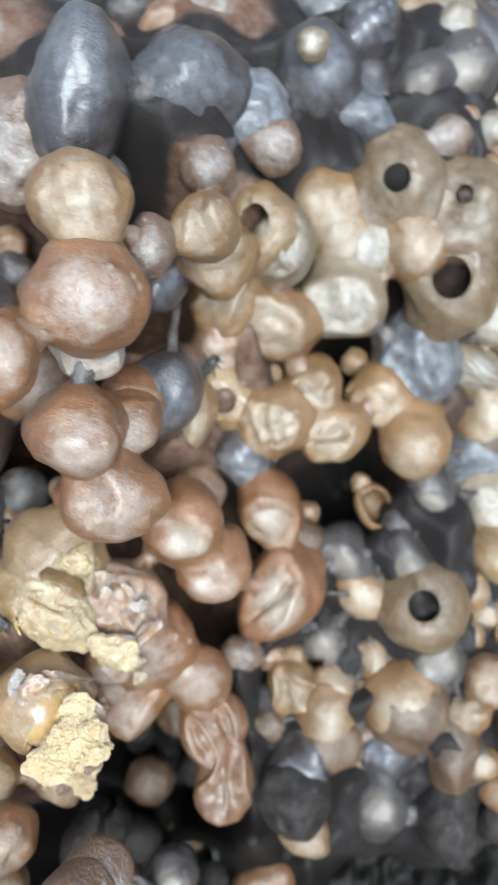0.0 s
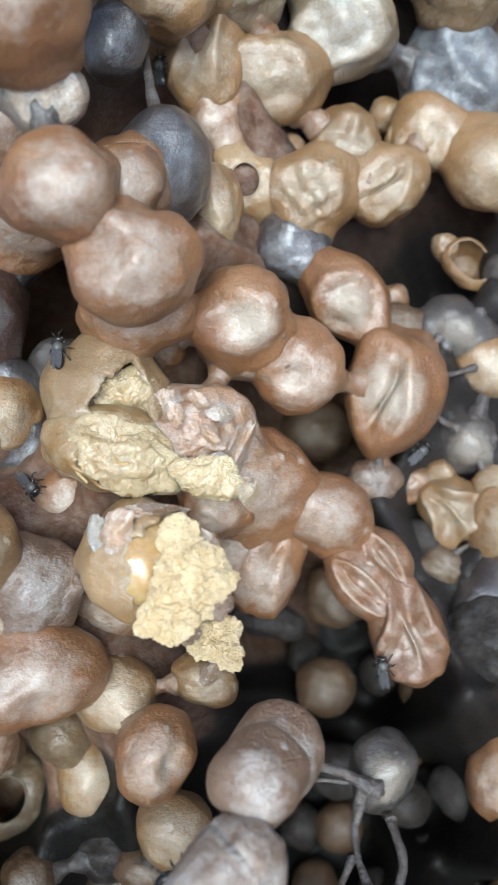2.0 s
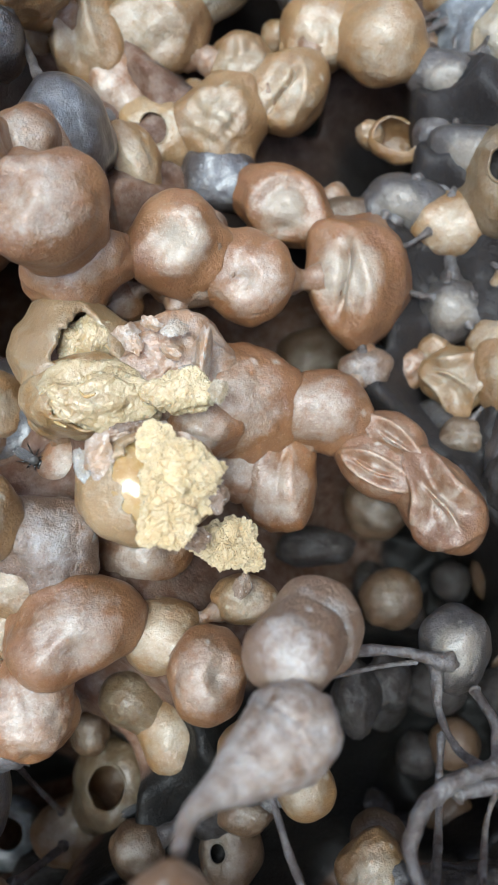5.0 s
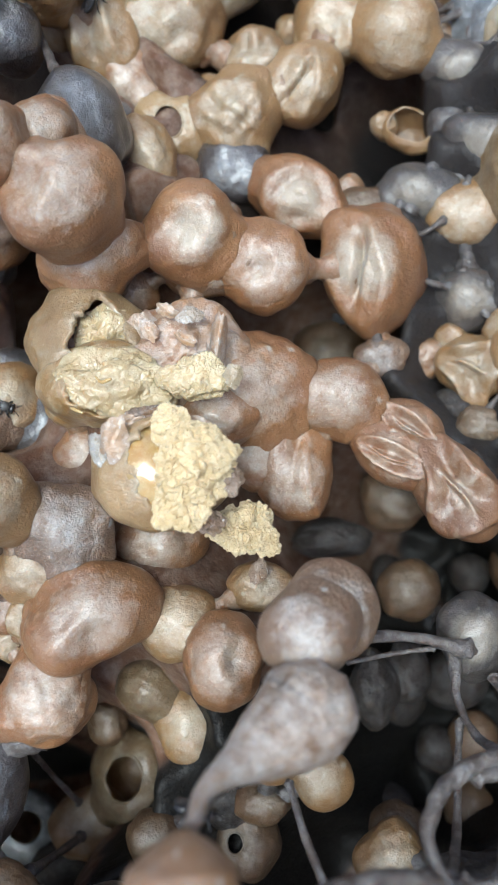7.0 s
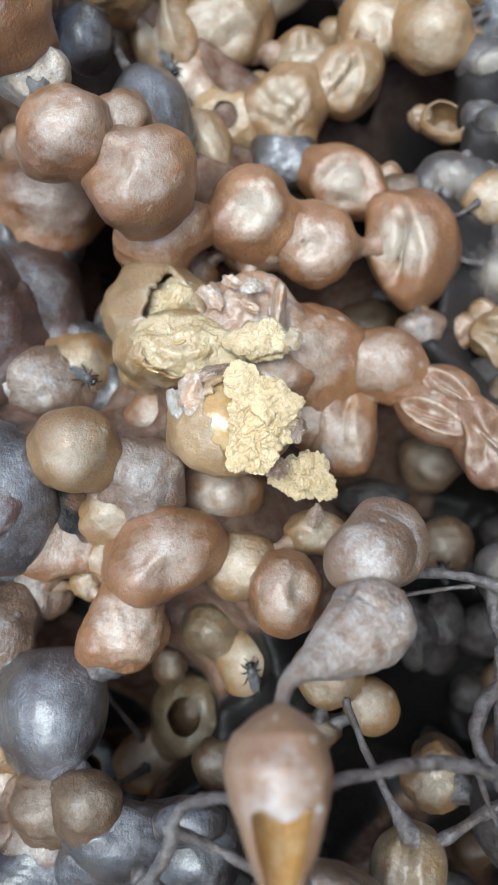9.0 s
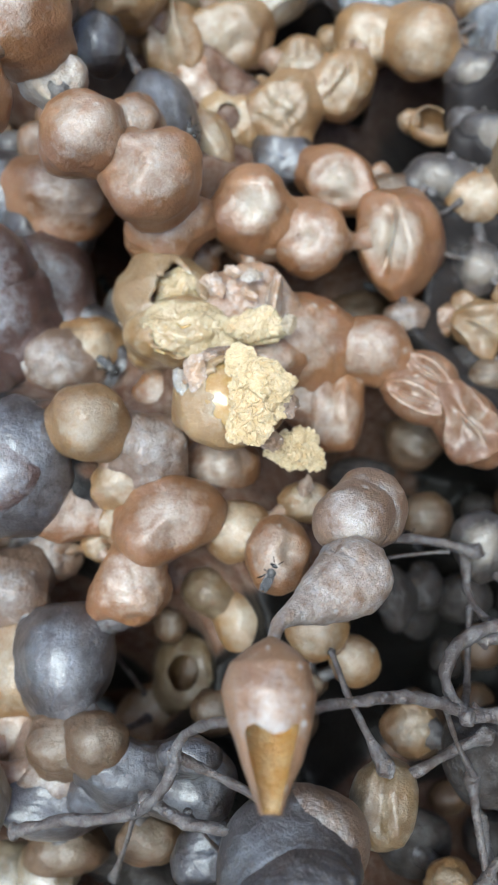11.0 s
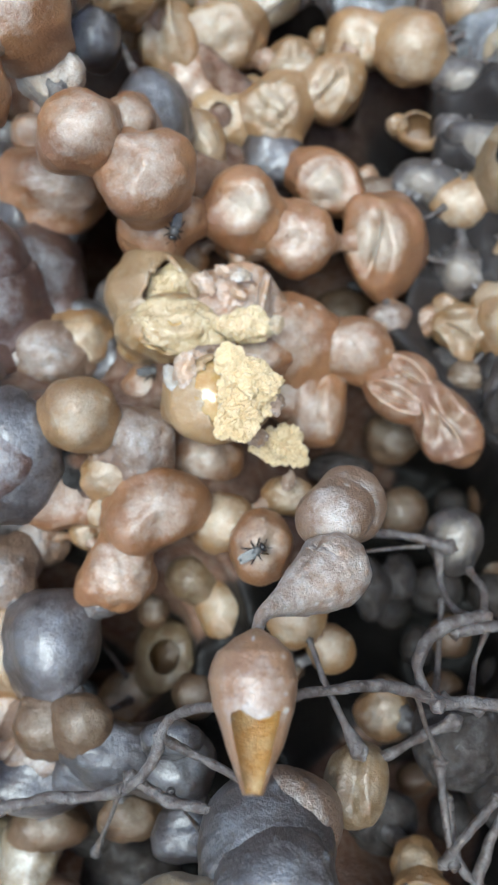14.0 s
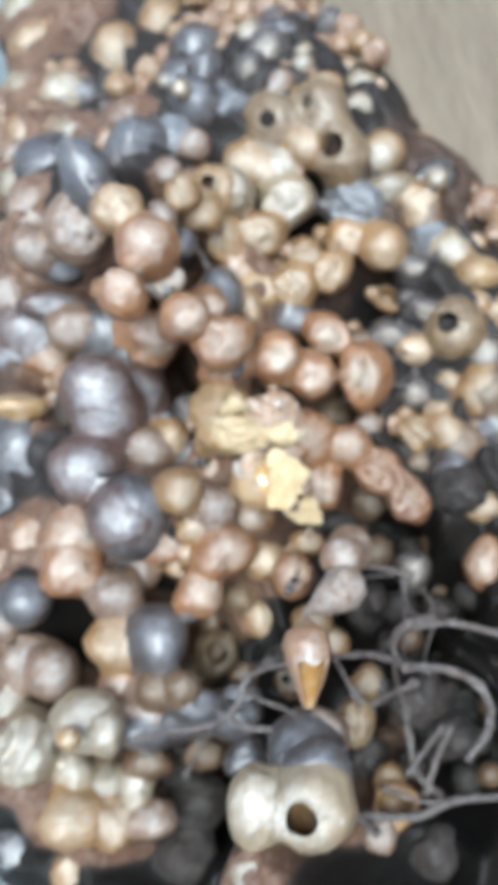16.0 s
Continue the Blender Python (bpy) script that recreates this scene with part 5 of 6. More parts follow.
def crumbs(name, material, centre, axes, turn, cells, depth, label, category):
    """A clod of clinging grains: an ovoid broken into uneven cells, with loose grains stuck to it."""
    seed = 500 + int(abs(centre[0] * 7 + centre[1] * 3))
    g = np.random.default_rng(seed)
    high, wide = (230, 290) if name == "pollen_mass" else (160, 200)
    th, ph = np.meshgrid(np.linspace(0.002, math.pi - 0.002, high), np.linspace(0, 2 * math.pi, wide, endpoint=False), indexing="ij")
    p = np.stack([np.cos(th), np.sin(th) * np.cos(ph), np.sin(th) * np.sin(ph)], -1)
    body = p * (1 + 0.16 * waves(p, seed + 5, 0.5) + 0.1 * waves(p, seed + 6, 0.22))[..., None] * axes
    out = p / np.array(axes)
    out /= np.linalg.norm(out, axis=-1, keepdims=True)
    flat = body.reshape(-1, 3)
    rise = np.zeros(len(flat), np.float32)
    lift = min(0.8, 0.26 * min(axes)) if material is POLLEN else 4.0 * depth
    for many, deep in ((6 * cells, 0.5 if material is POLLEN else 0.15), (22 * cells, 0.35), (70 * cells, 0.3)):
        c = flat[g.integers(0, len(flat), many)]
        warp = flat + 0.12 * np.stack([waves(flat, seed + 20 + k, 0.25) for k in range(3)], -1)
        dist = np.sqrt(np.maximum(0, (warp ** 2).sum(1)[:, None] + (c ** 2).sum(1)[None] - 2 * warp @ c.T)).astype(np.float32)
        best = dist.argmin(-1)
        two = np.partition(dist, 1, -1)
        gap = two[:, 1] - two[:, 0]
        scale = np.median(two[:, 1])
        rise += deep * lift * (g.uniform(-1.0, 0.6, many)[best] - 0.5 * (1 - step(gap, 0, 0.25 * scale)))
    body = body + out * rise.reshape(high, wide)[..., None]
    ob = link(name, grid_mesh(name, body * MM), material)
    if material is POLLEN:
        ob.data.polygons.foreach_set("use_smooth", [False] * len(ob.data.polygons))
    if category == "pollen":
        proto = bmesh.new()
        bmesh.ops.create_icosphere(proto, subdivisions=2, radius=1.0)
        shape = np.array([v.co[:] for v in proto.verts])
        sides = np.array([[v.index for v in f_.verts] for f_ in proto.faces])
        proto.free()
        spots, skins = [], []
        for _ in range(420 if material is POLLEN else 90):
            a, b = g.integers(9, high - 9), g.integers(0, wide)
            if p[a, b, 2] < -0.3:
                continue
            size = min(3.0, sum(axes) / 3) * (0.025 + 0.13 * g.uniform() ** 3.5)
            lump = shape.copy()
            for _ in range(8):
                cut = g.normal(size=3)
                cut /= np.linalg.norm(cut)
                lump = lump - np.maximum(0, lump @ cut - g.uniform(0.2, 0.6))[:, None] * cut
            lump = lump * g.uniform(0.5, 1.4, 3)
            skins.append(sides + len(shape) * len(spots))
            spots.append((body[a, b] * 0.97 + size * lump) * MM)
        me = bpy.data.meshes.new("pollen_crumb")
        me.from_pydata(np.concatenate(spots).tolist(), [], np.concatenate(skins).tolist())
        bit = link("pollen_crumb", me, material, ob, "clinging crumbs of pollen")
        me.polygons.foreach_set("use_smooth", [material is WET] * len(me.polygons))
        tagged(bit, kind="stuff")
    ob.matrix_world = pose(*(c * MM for c in centre), *turn)
    return tagged(ob, label, category, "spilled pollen" if category == "pollen" else "")


def smear(path, radii):
    """A glossy bead of honey along a torn edge."""
    ob = link("honey_bead", tube("honey_bead", path, radii, GLAZE, 0.12, 77, 12, 6), GLAZE)
    return tagged(ob, "glossy bead of honey along a torn wax edge", "honey")


def flap(name, material, centre, size, turn, curl, label, seed):
    """A thin torn piece of wax skin, ragged and curled; size is width, length and thickness in mm."""
    n, m = 44, 34
    u, v = np.meshgrid(np.linspace(-1, 1, n), np.linspace(-1, 1, m), indexing="ij")
    a = np.arctan2(v, u)
    ring = np.stack([np.cos(a), np.sin(a), 0 * a], -1)
    reach = 1 + 0.16 * waves(ring, seed, 0.45) + 0.08 * waves(ring, seed + 1, 0.14)
    disc = np.maximum(np.abs(u), np.abs(v)) / np.maximum(1e-6, np.hypot(u, v))
    x, y = u * disc * reach, v * disc * reach
    p = np.stack([x, y, 0 * x], -1)
    z = -curl * (0.7 * x * x + 0.35 * y * y) + 0.07 * waves(p, seed + 2, 0.3) + 0.025 * waves(p, seed + 3, 0.12)
    top = np.stack([x * size[0], y * size[1], z * (size[0] + size[1]) / 2], -1)
    edge = 1 - 0.8 * np.maximum(np.abs(u), np.abs(v))[..., None] ** 4
    low = top - np.array((0, 0, size[2])) * edge
    i, j = np.arange(n - 1)[:, None] * m, np.arange(m - 1)[None, :]
    f = np.stack([i + j, i + m + j, i + m + j + 1, i + j + 1], -1).reshape(-1, 4)
    me = bpy.data.meshes.new(name)
    me.from_pydata((np.concatenate([top.reshape(-1, 3), low.reshape(-1, 3)]) * MM).tolist(), [], np.concatenate([f, f[:, ::-1] + n * m]).tolist())
    ob = link(name, me, material)
    ob.matrix_world = pose(*(c * MM for c in centre), *turn)
    return tagged(ob, label, "wax scrap", "torn wax scraps")


def drawn_out(path, radii, material, neck_rows):
    """A tear-shaped pot swept along path, its thin neck a part of its own."""
    whole = tube("tear_shaped_pot", path, radii, material, 0.03, 300, 56, 12)
    out = np.empty(len(whole.vertices) * 3, np.float32)
    whole.vertex_normals.foreach_get("vector", out)
    out = out.reshape(-1, 3)
    spots = np.array([v.co[:] for v in whole.vertices]).reshape(-1, 56, 3)
    bpy.data.meshes.remove(whole)
    body = link("tear_shaped_pot", grid_mesh("tear_shaped_pot", spots[neck_rows:]), material)
    neck = link("neck", grid_mesh("neck", spots[:neck_rows + 1]), material, body, "thin drawn-out wax neck")
    body.data.normals_split_custom_set_from_vertices(out[neck_rows * 56:].tolist())
    neck.data.normals_split_custom_set_from_vertices(out[:(neck_rows + 1) * 56].tolist())
    return tagged(body, "glossy grey-brown tear-shaped wax pot drawn out into a thin neck", "food pot", "sealed food pots")


# -- specials --
drawn_out([(-25.5, -33.1, 65.0), (-24.9, -31.6, 63.2), (-23.9, -31.0, 61.5), (-22.6, -30.6, 59.6), (-21.0, -30.2, 57.8), (-19.4, -29.7, 56.3), (-18.2, -28.8, 55.9), (-17.3, -28.0, 55.7), (-16.8, -27.5, 55.6), (-16.5, -27.3, 55.5)], [0.49, 0.65, 1.05, 1.9, 2.9, 3.5, 3.3, 2.5, 1.4, 0.3], MAUVE, 24)
vase((-27.2, -38.7, 68.1), (3.4, 6.1, 3.6), (-2, 24, -30))
crumbs("pollen_chunk", WET, (-21.0, 3.1, 55.8), (4.7, 3.0, 1.9), (24, 35, -26), 12, 0.07, "moist yellow pollen in a burst wax pot", "pollen")
crumbs("pollen_chunk", WET, (-20.2, 9.6, 54.2), (2.4, 3.0, 2.2), (27, 35, -25), 10, 0.08, "yellow pollen lining a torn wax pot", "pollen")
crumbs("pollen_chunk", WET, (-14.6, -0.1, 53.0), (3.1, 2.3, 1.3), (23, 29, -28), 12, 0.08, "moist pinkish yellow pollen under a torn wax skin", "pollen")
crumbs("pollen_mass", POLLEN, (-18.0, -9.4, 57.0), (3.3, 4.3, 1.8), (16, 30, -29), 16, 0.11, "dry crumbly pale yellow pollen filling a burst pot", "pollen")
crumbs("pollen_chunk", POLLEN, (-17.1, -5.6, 58.0), (1.7, 1.5, 0.8), (20, 31, -28), 8, 0.1, "dry crumbly pale yellow pollen", "pollen")
crumbs("pollen_chunk", POLLEN, (-15.5, -10.1, 57.2), (1.3, 1.5, 0.8), (17, 28, -29), 8, 0.12, "dry crumbly pale yellow pollen", "pollen")
crumbs("pollen_chunk", POLLEN, (-18.8, -12.6, 49.0), (2.9, 2.7, 1.9), (11, 26, -30), 12, 0.14, "loose crumbly pale yellow pollen chunk", "pollen")
crumbs("pollen_chunk", POLLEN, (-17.9, -14.8, 48.6), (1.4, 1.4, 1.1), (10, 25, -30), 8, 0.15, "loose crumbly pale yellow pollen bit", "pollen")
flap("torn_wax_skin", TORN, (-16.5, 6.4, 54.0), (1.7, 2.1, 0.16), (37, 19, -3), 0.5, "wrinkled whitish torn wax skin of a burst pot", 23)
flap("torn_wax_skin", TORN, (-11.3, 1.2, 53.5), (0.8, 2.9, 0.16), (21, 31, -37), 0.9, "curled pinkish rim of a burst wax pot", 31)
flap("torn_wax_skin", TORN, (-21.8, -4.3, 59.4), (1.4, 2.1, 0.16), (14, 18, -42), 0.45, "whitish torn wax shell beside the pollen", 53)
flap("wax_scrap", TORN, (-15.8, -6.4, 56.3), (1.7, 0.8, 0.16), (0, 35, -64), 0.5, "thin pinkish torn wax strip over the pollen", 61)
flap("wax_scrap", MAUVE, (-18.7, -3.0, 57.9), (2.0, 0.6, 0.16), (26, 30, -18), 0.6, "thin greyish torn wax strip", 67)
flap("wax_scrap", PALE, (-11.6, -3.0, 54.1), (0.9, 1.1, 0.16), (23, 27, -30), 0.5, "small whitish wax flake", 71)
flap("wax_scrap", MAUVE, (-15.9, -11.4, 55.4), (1.2, 1.5, 0.16), (23, 21, -9), 0.5, "thin greyish wax flap beside the pollen", 79)
flap("wax_scrap", MAUVE, (-19.8, -12.5, 53.5), (1.4, 1.1, 0.16), (-5, 30, -64), 0.6, "thin greyish wax flap under the pollen", 83)
flap("wax_scrap", MAUVE, (-20.7, -15.5, 45.7), (0.8, 1.3, 0.16), (2, 26, -43), 0.5, "small greyish torn wax scrap hanging under the pollen", 89)
# ragged white bits of the torn walls
RAGS = [
    (-23.6, -3.4, 58.9, 0.9, 1.5, 10, 10, -10),
    (-24.9, -5.8, 57.3, 0.7, 1.2, 5, 25, -40),
    (-20.1, -3.0, 58.3, 1.3, 0.7, 30, 20, -20),
    (-17.7, -3.3, 56.3, 1.2, 0.6, 28, 30, -10),
    (-15.7, 5.6, 55.5, 0.8, 1.1, 30, 15, 10),
    (-13.5, 6.1, 55.2, 1.0, 0.7, 35, 25, -50),
    (-11.8, 4.5, 54.5, 1.2, 0.8, 20, 40, -10),
    (-11.2, 2.2, 53.1, 0.7, 1.5, 15, 45, -35),
    (-13.6, 2.9, 54.5, 1.1, 0.6, 40, 20, -60),
    (-13.3, 0.9, 53.6, 1.2, 0.7, 10, 30, -5),
    (-15.8, 1.0, 54.3, 0.9, 0.6, 25, 10, -30),
    (-11.9, -1.4, 51.9, 0.6, 0.7, 20, 30, -30),
    (-21.6, 12.0, 56.3, 0.8, 1.6, 20, 50, -20),
    (-18.4, 9.3, 55.3, 0.6, 1.5, 25, 20, -20),
]
for number, (x, y, z, w, h, rx, ry, rz) in enumerate(RAGS):
    flap("wax_scrap", TORN if number % 3 else FROST, (x, y, z), (w, h, 0.14), (rx, ry, rz), 0.55, "small curled whitish scrap of torn pot wall", 200 + 7 * number)


def honey_fill(centre, axes, turn):
    """A smooth glossy mass of honey and wet pollen inside a burst pot."""
    th, ph = np.meshgrid(np.linspace(0.002, math.pi - 0.002, 40), np.linspace(0, 2 * math.pi, 60, endpoint=False), indexing="ij")
    p = np.stack([np.sin(th) * np.cos(ph), np.sin(th) * np.sin(ph), np.cos(th)], -1)
    r = 1 + 0.04 * waves(p, 91, 0.4) + 0.02 * waves(p, 92, 0.15)
    ob = link("honey_fill", grid_mesh("honey_fill", p * r[..., None] * axes * MM), GLAZE)
    ob.matrix_world = pose(*(c * MM for c in centre), *turn)
    tagged(ob, "glossy amber honey filling the burst wax pot", "honey")


honey_fill((-21.3, -5.9, 53.8), (5.0, 4.5, 4.4), (16, 32, -28))
smear([(-20.9, 2.5, 58.9), (-20.6, 1.6, 58.9), (-19.7, 1.2, 58.9)], [0.1, 0.2, 0.1])
smear([(-24.8, 3.7, 57.6), (-24.7, 2.5, 57.6), (-24.0, 1.3, 57.6)], [0.1, 0.2, 0.1])
# -- end of specials --


# ---- bees ----
def plain(name, colour, rough, alpha=1.0):
    m = bpy.data.materials.new(name)
    m.use_nodes = True
    n, l = m.node_tree.nodes, m.node_tree.links
    b = n["Principled BSDF"]
    co, t = n.new("ShaderNodeTexCoord"), n.new("ShaderNodeTexNoise")
    t.inputs["Scale"].default_value = 4000
    l.new(co.outputs["Object"], t.inputs["Vector"])
    mixer = n.new("ShaderNodeMix")
    mixer.data_type = "RGBA"
    mixer.inputs[6].default_value = (*(0.6 * c for c in colour), 1)
    mixer.inputs[7].default_value = (*(min(1, 1.5 * c) for c in colour), 1)
    l.new(t.outputs["Fac"], mixer.inputs["Factor"])
    l.new(mixer.outputs[2], b.inputs["Base Color"])
    b.inputs["Roughness"].default_value = rough
    b.inputs["Alpha"].default_value = alpha
    return m


CHITIN = plain("black_chitin", (0.012, 0.011, 0.011), 0.22)
HAIR = plain("grey_haired_chitin", (0.06, 0.058, 0.056), 0.45)
EYE = plain("dark_eye", (0.02, 0.012, 0.01), 0.15)
WING = plain("smoky_wing", (0.07, 0.068, 0.07), 0.3, 0.55)


def ovoid(place, size, bands=0.0):
    th, ph = np.meshgrid(np.linspace(0.01, math.pi - 0.01, 18), np.linspace(0, 2 * math.pi, 22, endpoint=False), indexing="ij")
    p = np.stack([np.sin(th) * np.cos(ph), np.cos(th), np.sin(th) * np.sin(ph)], -1)
    r = 1 + bands * np.sin(th * 12)
    return (p * r[..., None] * size + np.array(place)) * MM


def bee():
    """A small black stingless bee, its head along its own y, its feet at z = 0."""
    thing = new("bee")
    for name, place, size, mat, bands in (("head", (0, 1.75, 1.0), (0.72, 0.4, 0.55), CHITIN, 0), ("thorax", (0, 0.75, 1.1), (0.7, 0.75, 0.66), HAIR, 0.01), ("abdomen", (0, -0.95, 0.95), (0.66, 1.15, 0.56), CHITIN, 0.025)):
        link(name, grid_mesh(name, ovoid(place, size, bands)), mat, thing)
    for side in (-1, 1):
        link("eye", grid_mesh("eye", ovoid((side * 0.56, 1.82, 1.08), (0.2, 0.26, 0.36))), EYE, thing)
        link("antenna", tube("antenna", [(side * 0.15, 2.05, 1.15), (side * 0.4, 2.4, 1.5), (side * 0.75, 2.9, 1.3)], [0.06, 0.05, 0.06], CHITIN, 0.02, 5, 8, 4), CHITIN, thing)
        wing = ovoid((side * 0.33, -0.75, 1.6), (0.38, 1.45, 0.03))
        link("wing", grid_mesh("wing", wing), WING, thing, "smoky clear wing folded over the back")
        for y0, y1, out in ((1.05, 1.75, 1.35), (0.7, 0.6, 1.6), (0.35, -0.9, 1.5)):
            link("leg", tube("leg", [(side * 0.5, y0, 0.8), (side * 0.6 * out, (y0 + y1) / 2, 1.0), (side * 0.85 * out, y1, 0.45), (side * out, y1 * 1.15, 0.02)], [0.11, 0.12, 0.1, 0.05], CHITIN, 0.05, 9, 8, 4), CHITIN, thing)
    return tagged(thing, "small black stingless bee with folded smoky wings walking over the pots", "bee", "bees")


first = bee()
first.scale = (0.74, 0.74, 0.74)
# -- motions --
def spot(x, y, z, rx, ry, rz):
    return pose(x * MM, y * MM, z * MM, rx, ry, rz)


def motions():
    swarm = [first] + [copy_thing(first, pose(0, 0, 0)) for _ in range(6)]
    walk(swarm[0], [
        (0, spot(-5.5, 33.4, 52.0, 1, -8, -31)),
        (0.5, spot(-6.1, 34.4, 52.4, 34, 4, -36)),
        (1, spot(-7.3, 38.2, 53.5, 53, -18, -28)),
        (1.5, spot(-9.5, 45.5, 48.0, 42, -19, -19)),
        (2, spot(-7.9, 40.8, 56.3, 20, -28, -19)),
        (2.5, spot(-8.9, 47.1, 53.7, 49, -5, -19)),
        (6, spot(-4.7, 40.1, 58.3, -8, 54, -67)),
        (6.5, spot(-4.0, 40.7, 58.4, -5, 59, -60)),
        (7, spot(-2.2, 40.6, 58.8, 12, 19, -74)),
        (7.5, spot(-2.2, 42.1, 58.7, 9, 20, -107)),
        (8, spot(-2.3, 40.1, 58.5, -25, 7, -169)),
        (8.5, spot(-3.7, 39.1, 57.5, -28, 4, -179)),
        (9, spot(-5.3, 37.4, 54.9, -43, 2, 171)),
        (11.5, spot(-8.4, 23.3, 58.7, -47, -6, 177)),
        (12, spot(-8.5, 23.5, 52.8, -35, -17, -143)),
        (12.5, spot(-11.5, 15.0, 58.3, -28, -24, -154)),
        (14, spot(-14.9, 12.4, 59.0, -35, -42, 145)),
        (16, spot(-14.9, 12.4, 59.0, -35, -42, 145))])
    walk(swarm[1], [
        (0, spot(8.2, 3.5, 32.1, 18, -4, -69)),
        (0.5, spot(8.9, 3.3, 32.5, 11, -1, -71)),
        (1, spot(8.4, 3.8, 32.1, 14, -7, -72)),
        (1.5, spot(3.9, 1.7, 34.2, -2, 29, -76)),
        (2, spot(4.0, 1.5, 34.0, -2, 31, -67)),
        (2.5, spot(5.4, -0.4, 30.6, -22, 28, -105)),
        (3, spot(7.7, -7.0, 31.4, 11, 12, -118)),
        (3.5, spot(8.0, -6.5, 22.4, 8, 23, -126)),
        (6, spot(-1.5, 8.7, 30.9, -5, 29, -146)),
        (16, spot(-1.5, 8.7, 30.9, -5, 29, -146))])
    walk(swarm[2], [
        (0, spot(-28.3, 2.9, 50.6, -26, 6, -129)),
        (1, spot(-30.8, 4.1, 51.5, -6, 6, -142)),
        (1.5, spot(-31.0, 4.4, 51.5, -3, 6, -136)),
        (2, spot(-31.9, 5.4, 50.9, 7, 8, -150)),
        (2.5, spot(-31.5, 5.1, 51.2, 4, 2, -161)),
        (3, spot(-29.4, 3.5, 51.4, -25, 0, -145)),
        (3.5, spot(-29.0, 3.3, 51.2, -22, -2, -148)),
        (6, spot(-33.5, 9.0, 52.1, -56, -4, -152)),
        (8, spot(-33.4, 12.2, 56.8, -42, 3, -121)),
        (8.5, spot(-34.5, 11.1, 57.2, -43, 7, -135)),
        (9, spot(-32.8, 10.1, 54.2, -44, -3, -152)),
        (11.5, spot(-32.6, 9.0, 51.3, -40, -9, -159)),
        (12, spot(-31.6, 8.1, 50.2, -3, -1, -164)),
        (12.5, spot(-31.8, 8.6, 50.4, -39, 1, -153)),
        (13, spot(-32.4, 7.9, 50.1, -7, 1, -141)),
        (13.5, spot(-28.1, -4.3, 54.7, -34, 9, -102)),
        (14, spot(-28.0, 4.0, 50.9, -31, 12, -113)),
        (15, spot(-29.7, 4.2, 51.6, -7, 15, -93)),
        (15.5, spot(-28.8, 3.0, 51.0, -25, 13, -114)),
        (16, spot(-30.1, 4.8, 51.5, -4, 4, -111))])
    walk(swarm[3], [
        (0, spot(-29.6, 13.4, 49.0, 18, 36, 12)),
        (1, spot(-25.0, 12.0, 58.2, 1, -12, -6)),
        (1.5, spot(-24.6, 13.0, 57.9, -2, -4, -8)),
        (2, spot(-23.8, 13.3, 58.0, 0, -2, -10)),
        (2.5, spot(-40.4, 39.3, 21.8, 21, 48, -17)),
        (3, spot(-24.5, 16.7, 51.8, 3, 8, -56)),
        (7, spot(-26.5, 15.5, 52.8, -7, 9, -103)),
        (7.5, spot(-32.8, 22.3, 45.9, -45, 10, -93)),
        (8, spot(-24.8, 11.4, 58.5, 7, 4, -46)),
        (8.5, spot(-34.8, 43.4, 28.1, 45, 35, -26)),
        (9, spot(-33.4, 43.4, 29.1, 52, 21, -21)),
        (11.5, spot(-37.9, 43.1, 27.6, 53, 21, 4)),
        (12, spot(-39.1, 49.0, 20.0, 53, 14, 0)),
        (16, spot(-36.7, 21.3, 57.2, 34, 36, -10))])
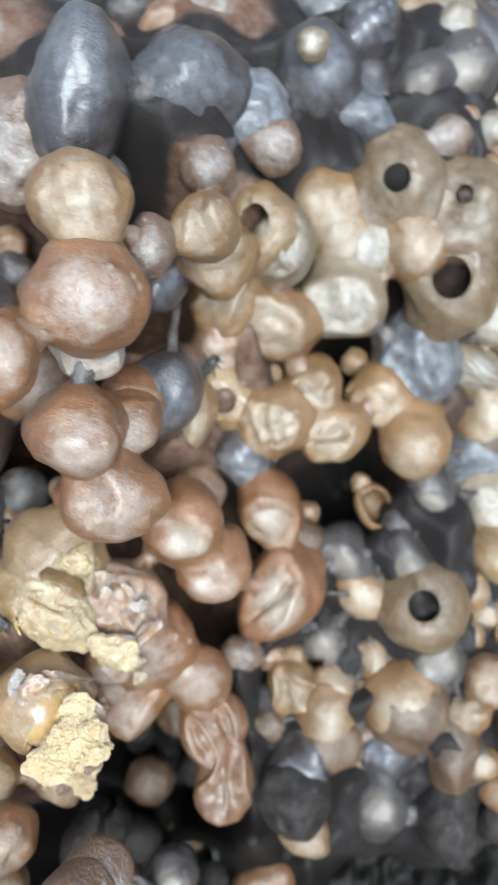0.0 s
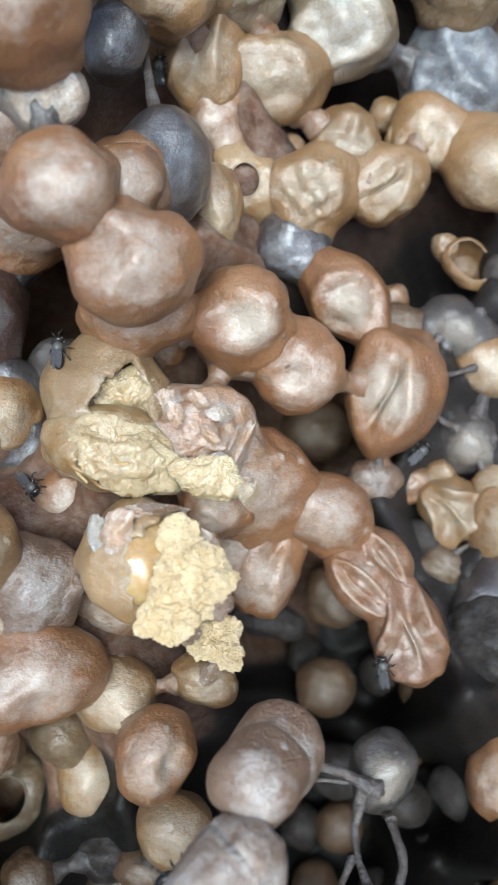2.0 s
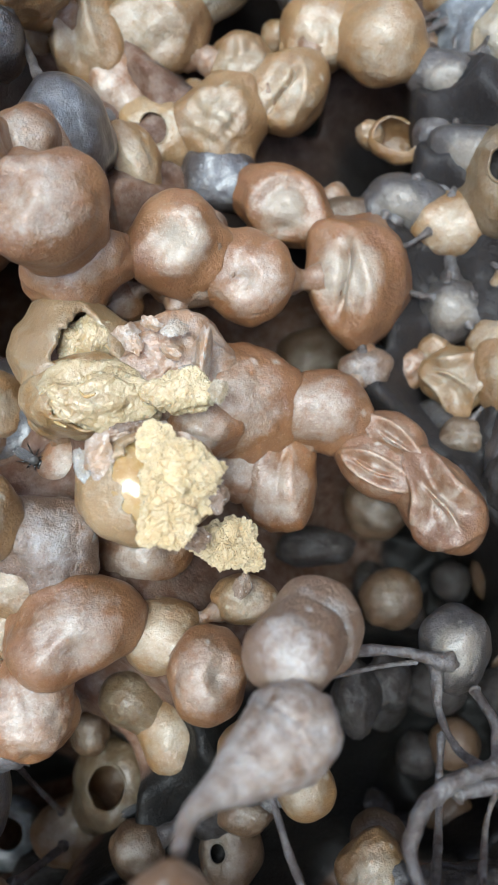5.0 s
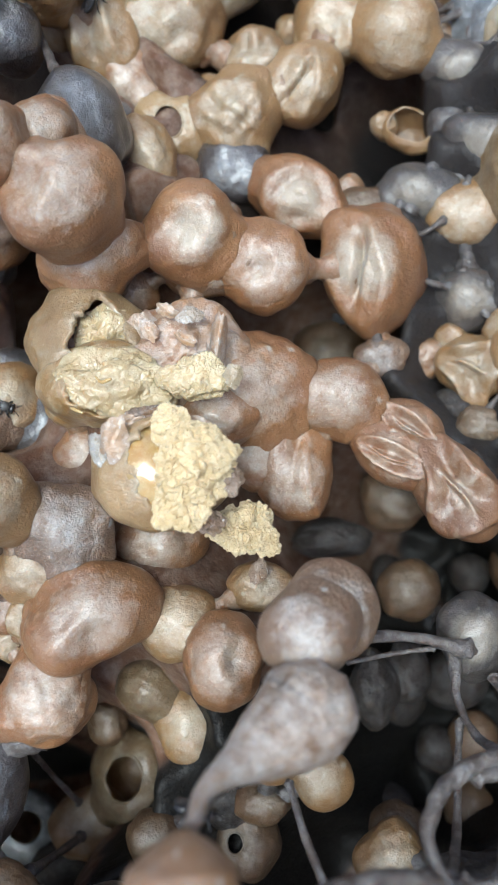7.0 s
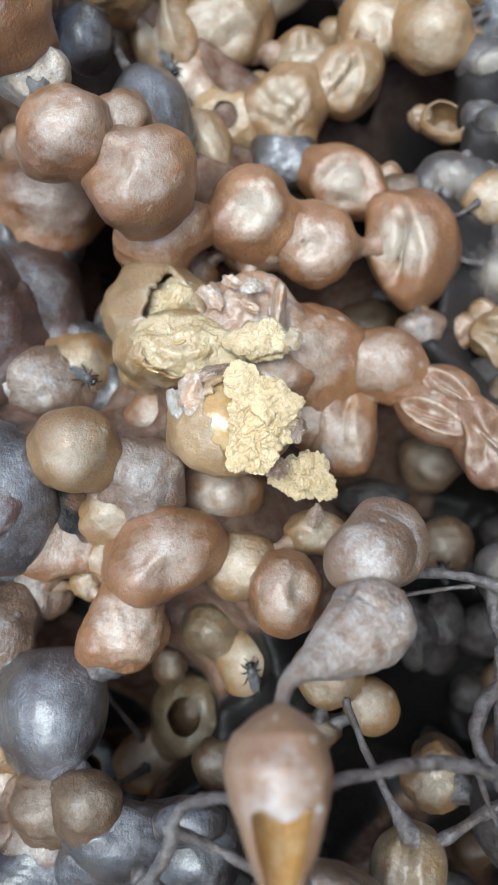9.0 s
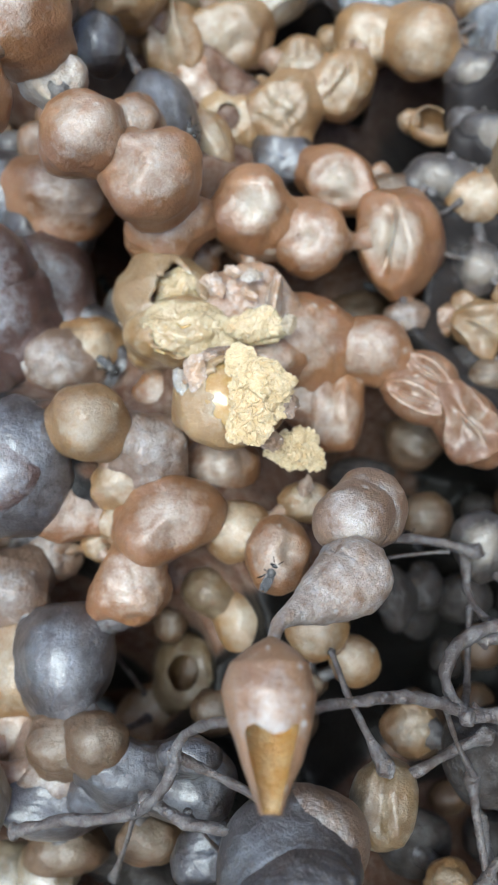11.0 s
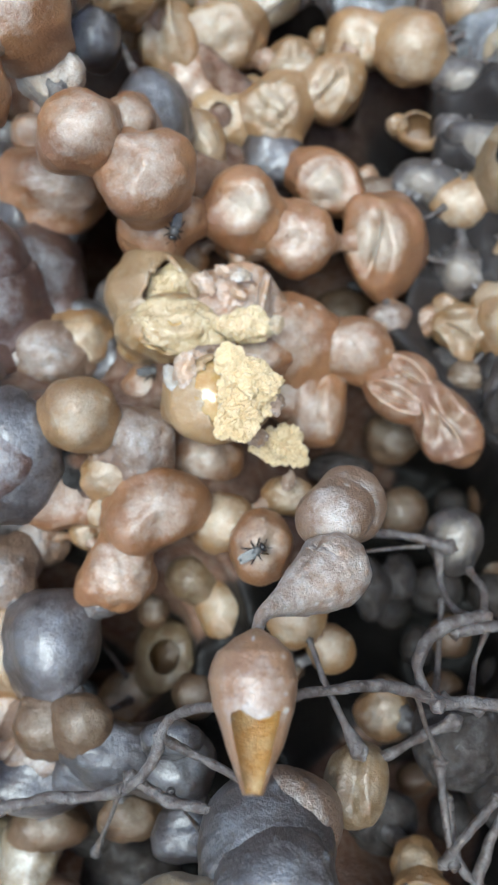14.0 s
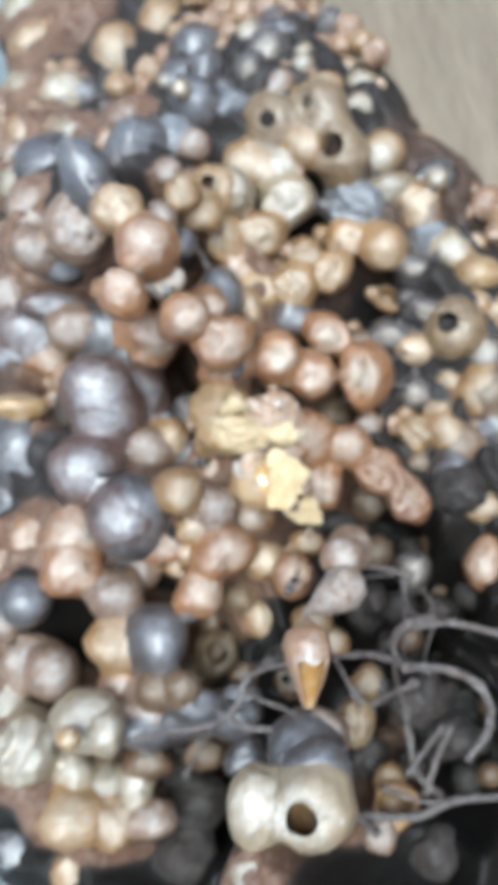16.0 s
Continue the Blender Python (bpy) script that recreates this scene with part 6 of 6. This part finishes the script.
    walk(swarm[4], [
        (0, spot(-14.6, -23.3, 45.0, -34, -3, -69)),
        (2, spot(-26.2, -29.0, 51.0, -39, 74, -110)),
        (2.5, spot(-42.1, -27.6, 36.4, -32, 30, -94)),
        (3, spot(-42.3, -24.7, 39.8, -25, 17, -87)),
        (3.5, spot(-53.1, -22.5, 24.3, 8, -16, -85)),
        (7.5, spot(-29.6, -32.0, 57.3, -68, -61, -73)),
        (8, spot(-41.9, -27.6, 36.1, -39, 15, -98)),
        (8.5, spot(-39.6, -25.6, 36.8, 23, 37, -38)),
        (9, spot(-37.5, -23.0, 38.1, 19, 30, -16)),
        (11.5, spot(-27.3, -22.8, 50.3, 11, 25, -63)),
        (12, spot(-29.1, -23.2, 49.4, 37, 7, -35)),
        (12.5, spot(-33.4, -20.1, 41.1, 37, -10, 0)),
        (13, spot(-33.3, -19.6, 41.6, 41, -8, -9)),
        (13.5, spot(-25.8, -22.1, 50.3, -14, 43, -61)),
        (14, spot(-26.9, -22.0, 50.7, -11, 22, -94)),
        (15, spot(-24.1, -20.9, 49.1, -2, 34, -50)),
        (15.5, spot(-24.4, -21.5, 48.9, 3, 37, -61)),
        (16, spot(-27.3, -22.9, 50.3, 13, 25, -62))])
    walk(swarm[5], [
        (0, spot(-4.1, -28.0, 16.3, 18, -35, 1)),
        (1, spot(-3.5, -14.5, 37.2, 18, 23, 6)),
        (1.5, spot(-5.6, -15.4, 36.3, 15, -23, -15)),
        (2, spot(-6.1, -18.9, 35.0, 22, -13, -14)),
        (2.5, spot(-10.1, -18.5, -5.3, 5, 9, -50)),
        (11.5, spot(-15.2, -23.0, 31.9, 61, -45, -38)),
        (12, spot(-13.2, -20.2, 22.8, 28, 18, 3)),
        (12.5, spot(-11.3, -19.6, 21.6, 16, 40, -10)),
        (13, spot(-11.1, -18.2, 21.8, 0, 43, -20)),
        (14, spot(-13.9, -16.6, 14.7, 12, 30, -26)),
        (16, spot(-12.4, -16.6, 13.9, 10, 31, -25))])
    walk(swarm[6], [
        (0, spot(8.6, 67.3, 55.4, -8, 43, -89)),
        (8, spot(13.4, 57.5, 31.3, -47, 34, -139)),
        (8.5, spot(9.2, 38.8, 48.3, -59, 45, -150)),
        (9, spot(10.8, 50.4, 37.3, -48, 32, -138)),
        (11.5, spot(8.0, 39.3, 47.4, 114, 125, 17)),
        (12, spot(7.0, 36.2, 48.1, 5, 2, -110)),
        (12.5, spot(6.0, 40.4, 42.6, -8, 9, -113)),
        (16, spot(6.0, 40.4, 42.6, -8, 9, -113))])


motions()
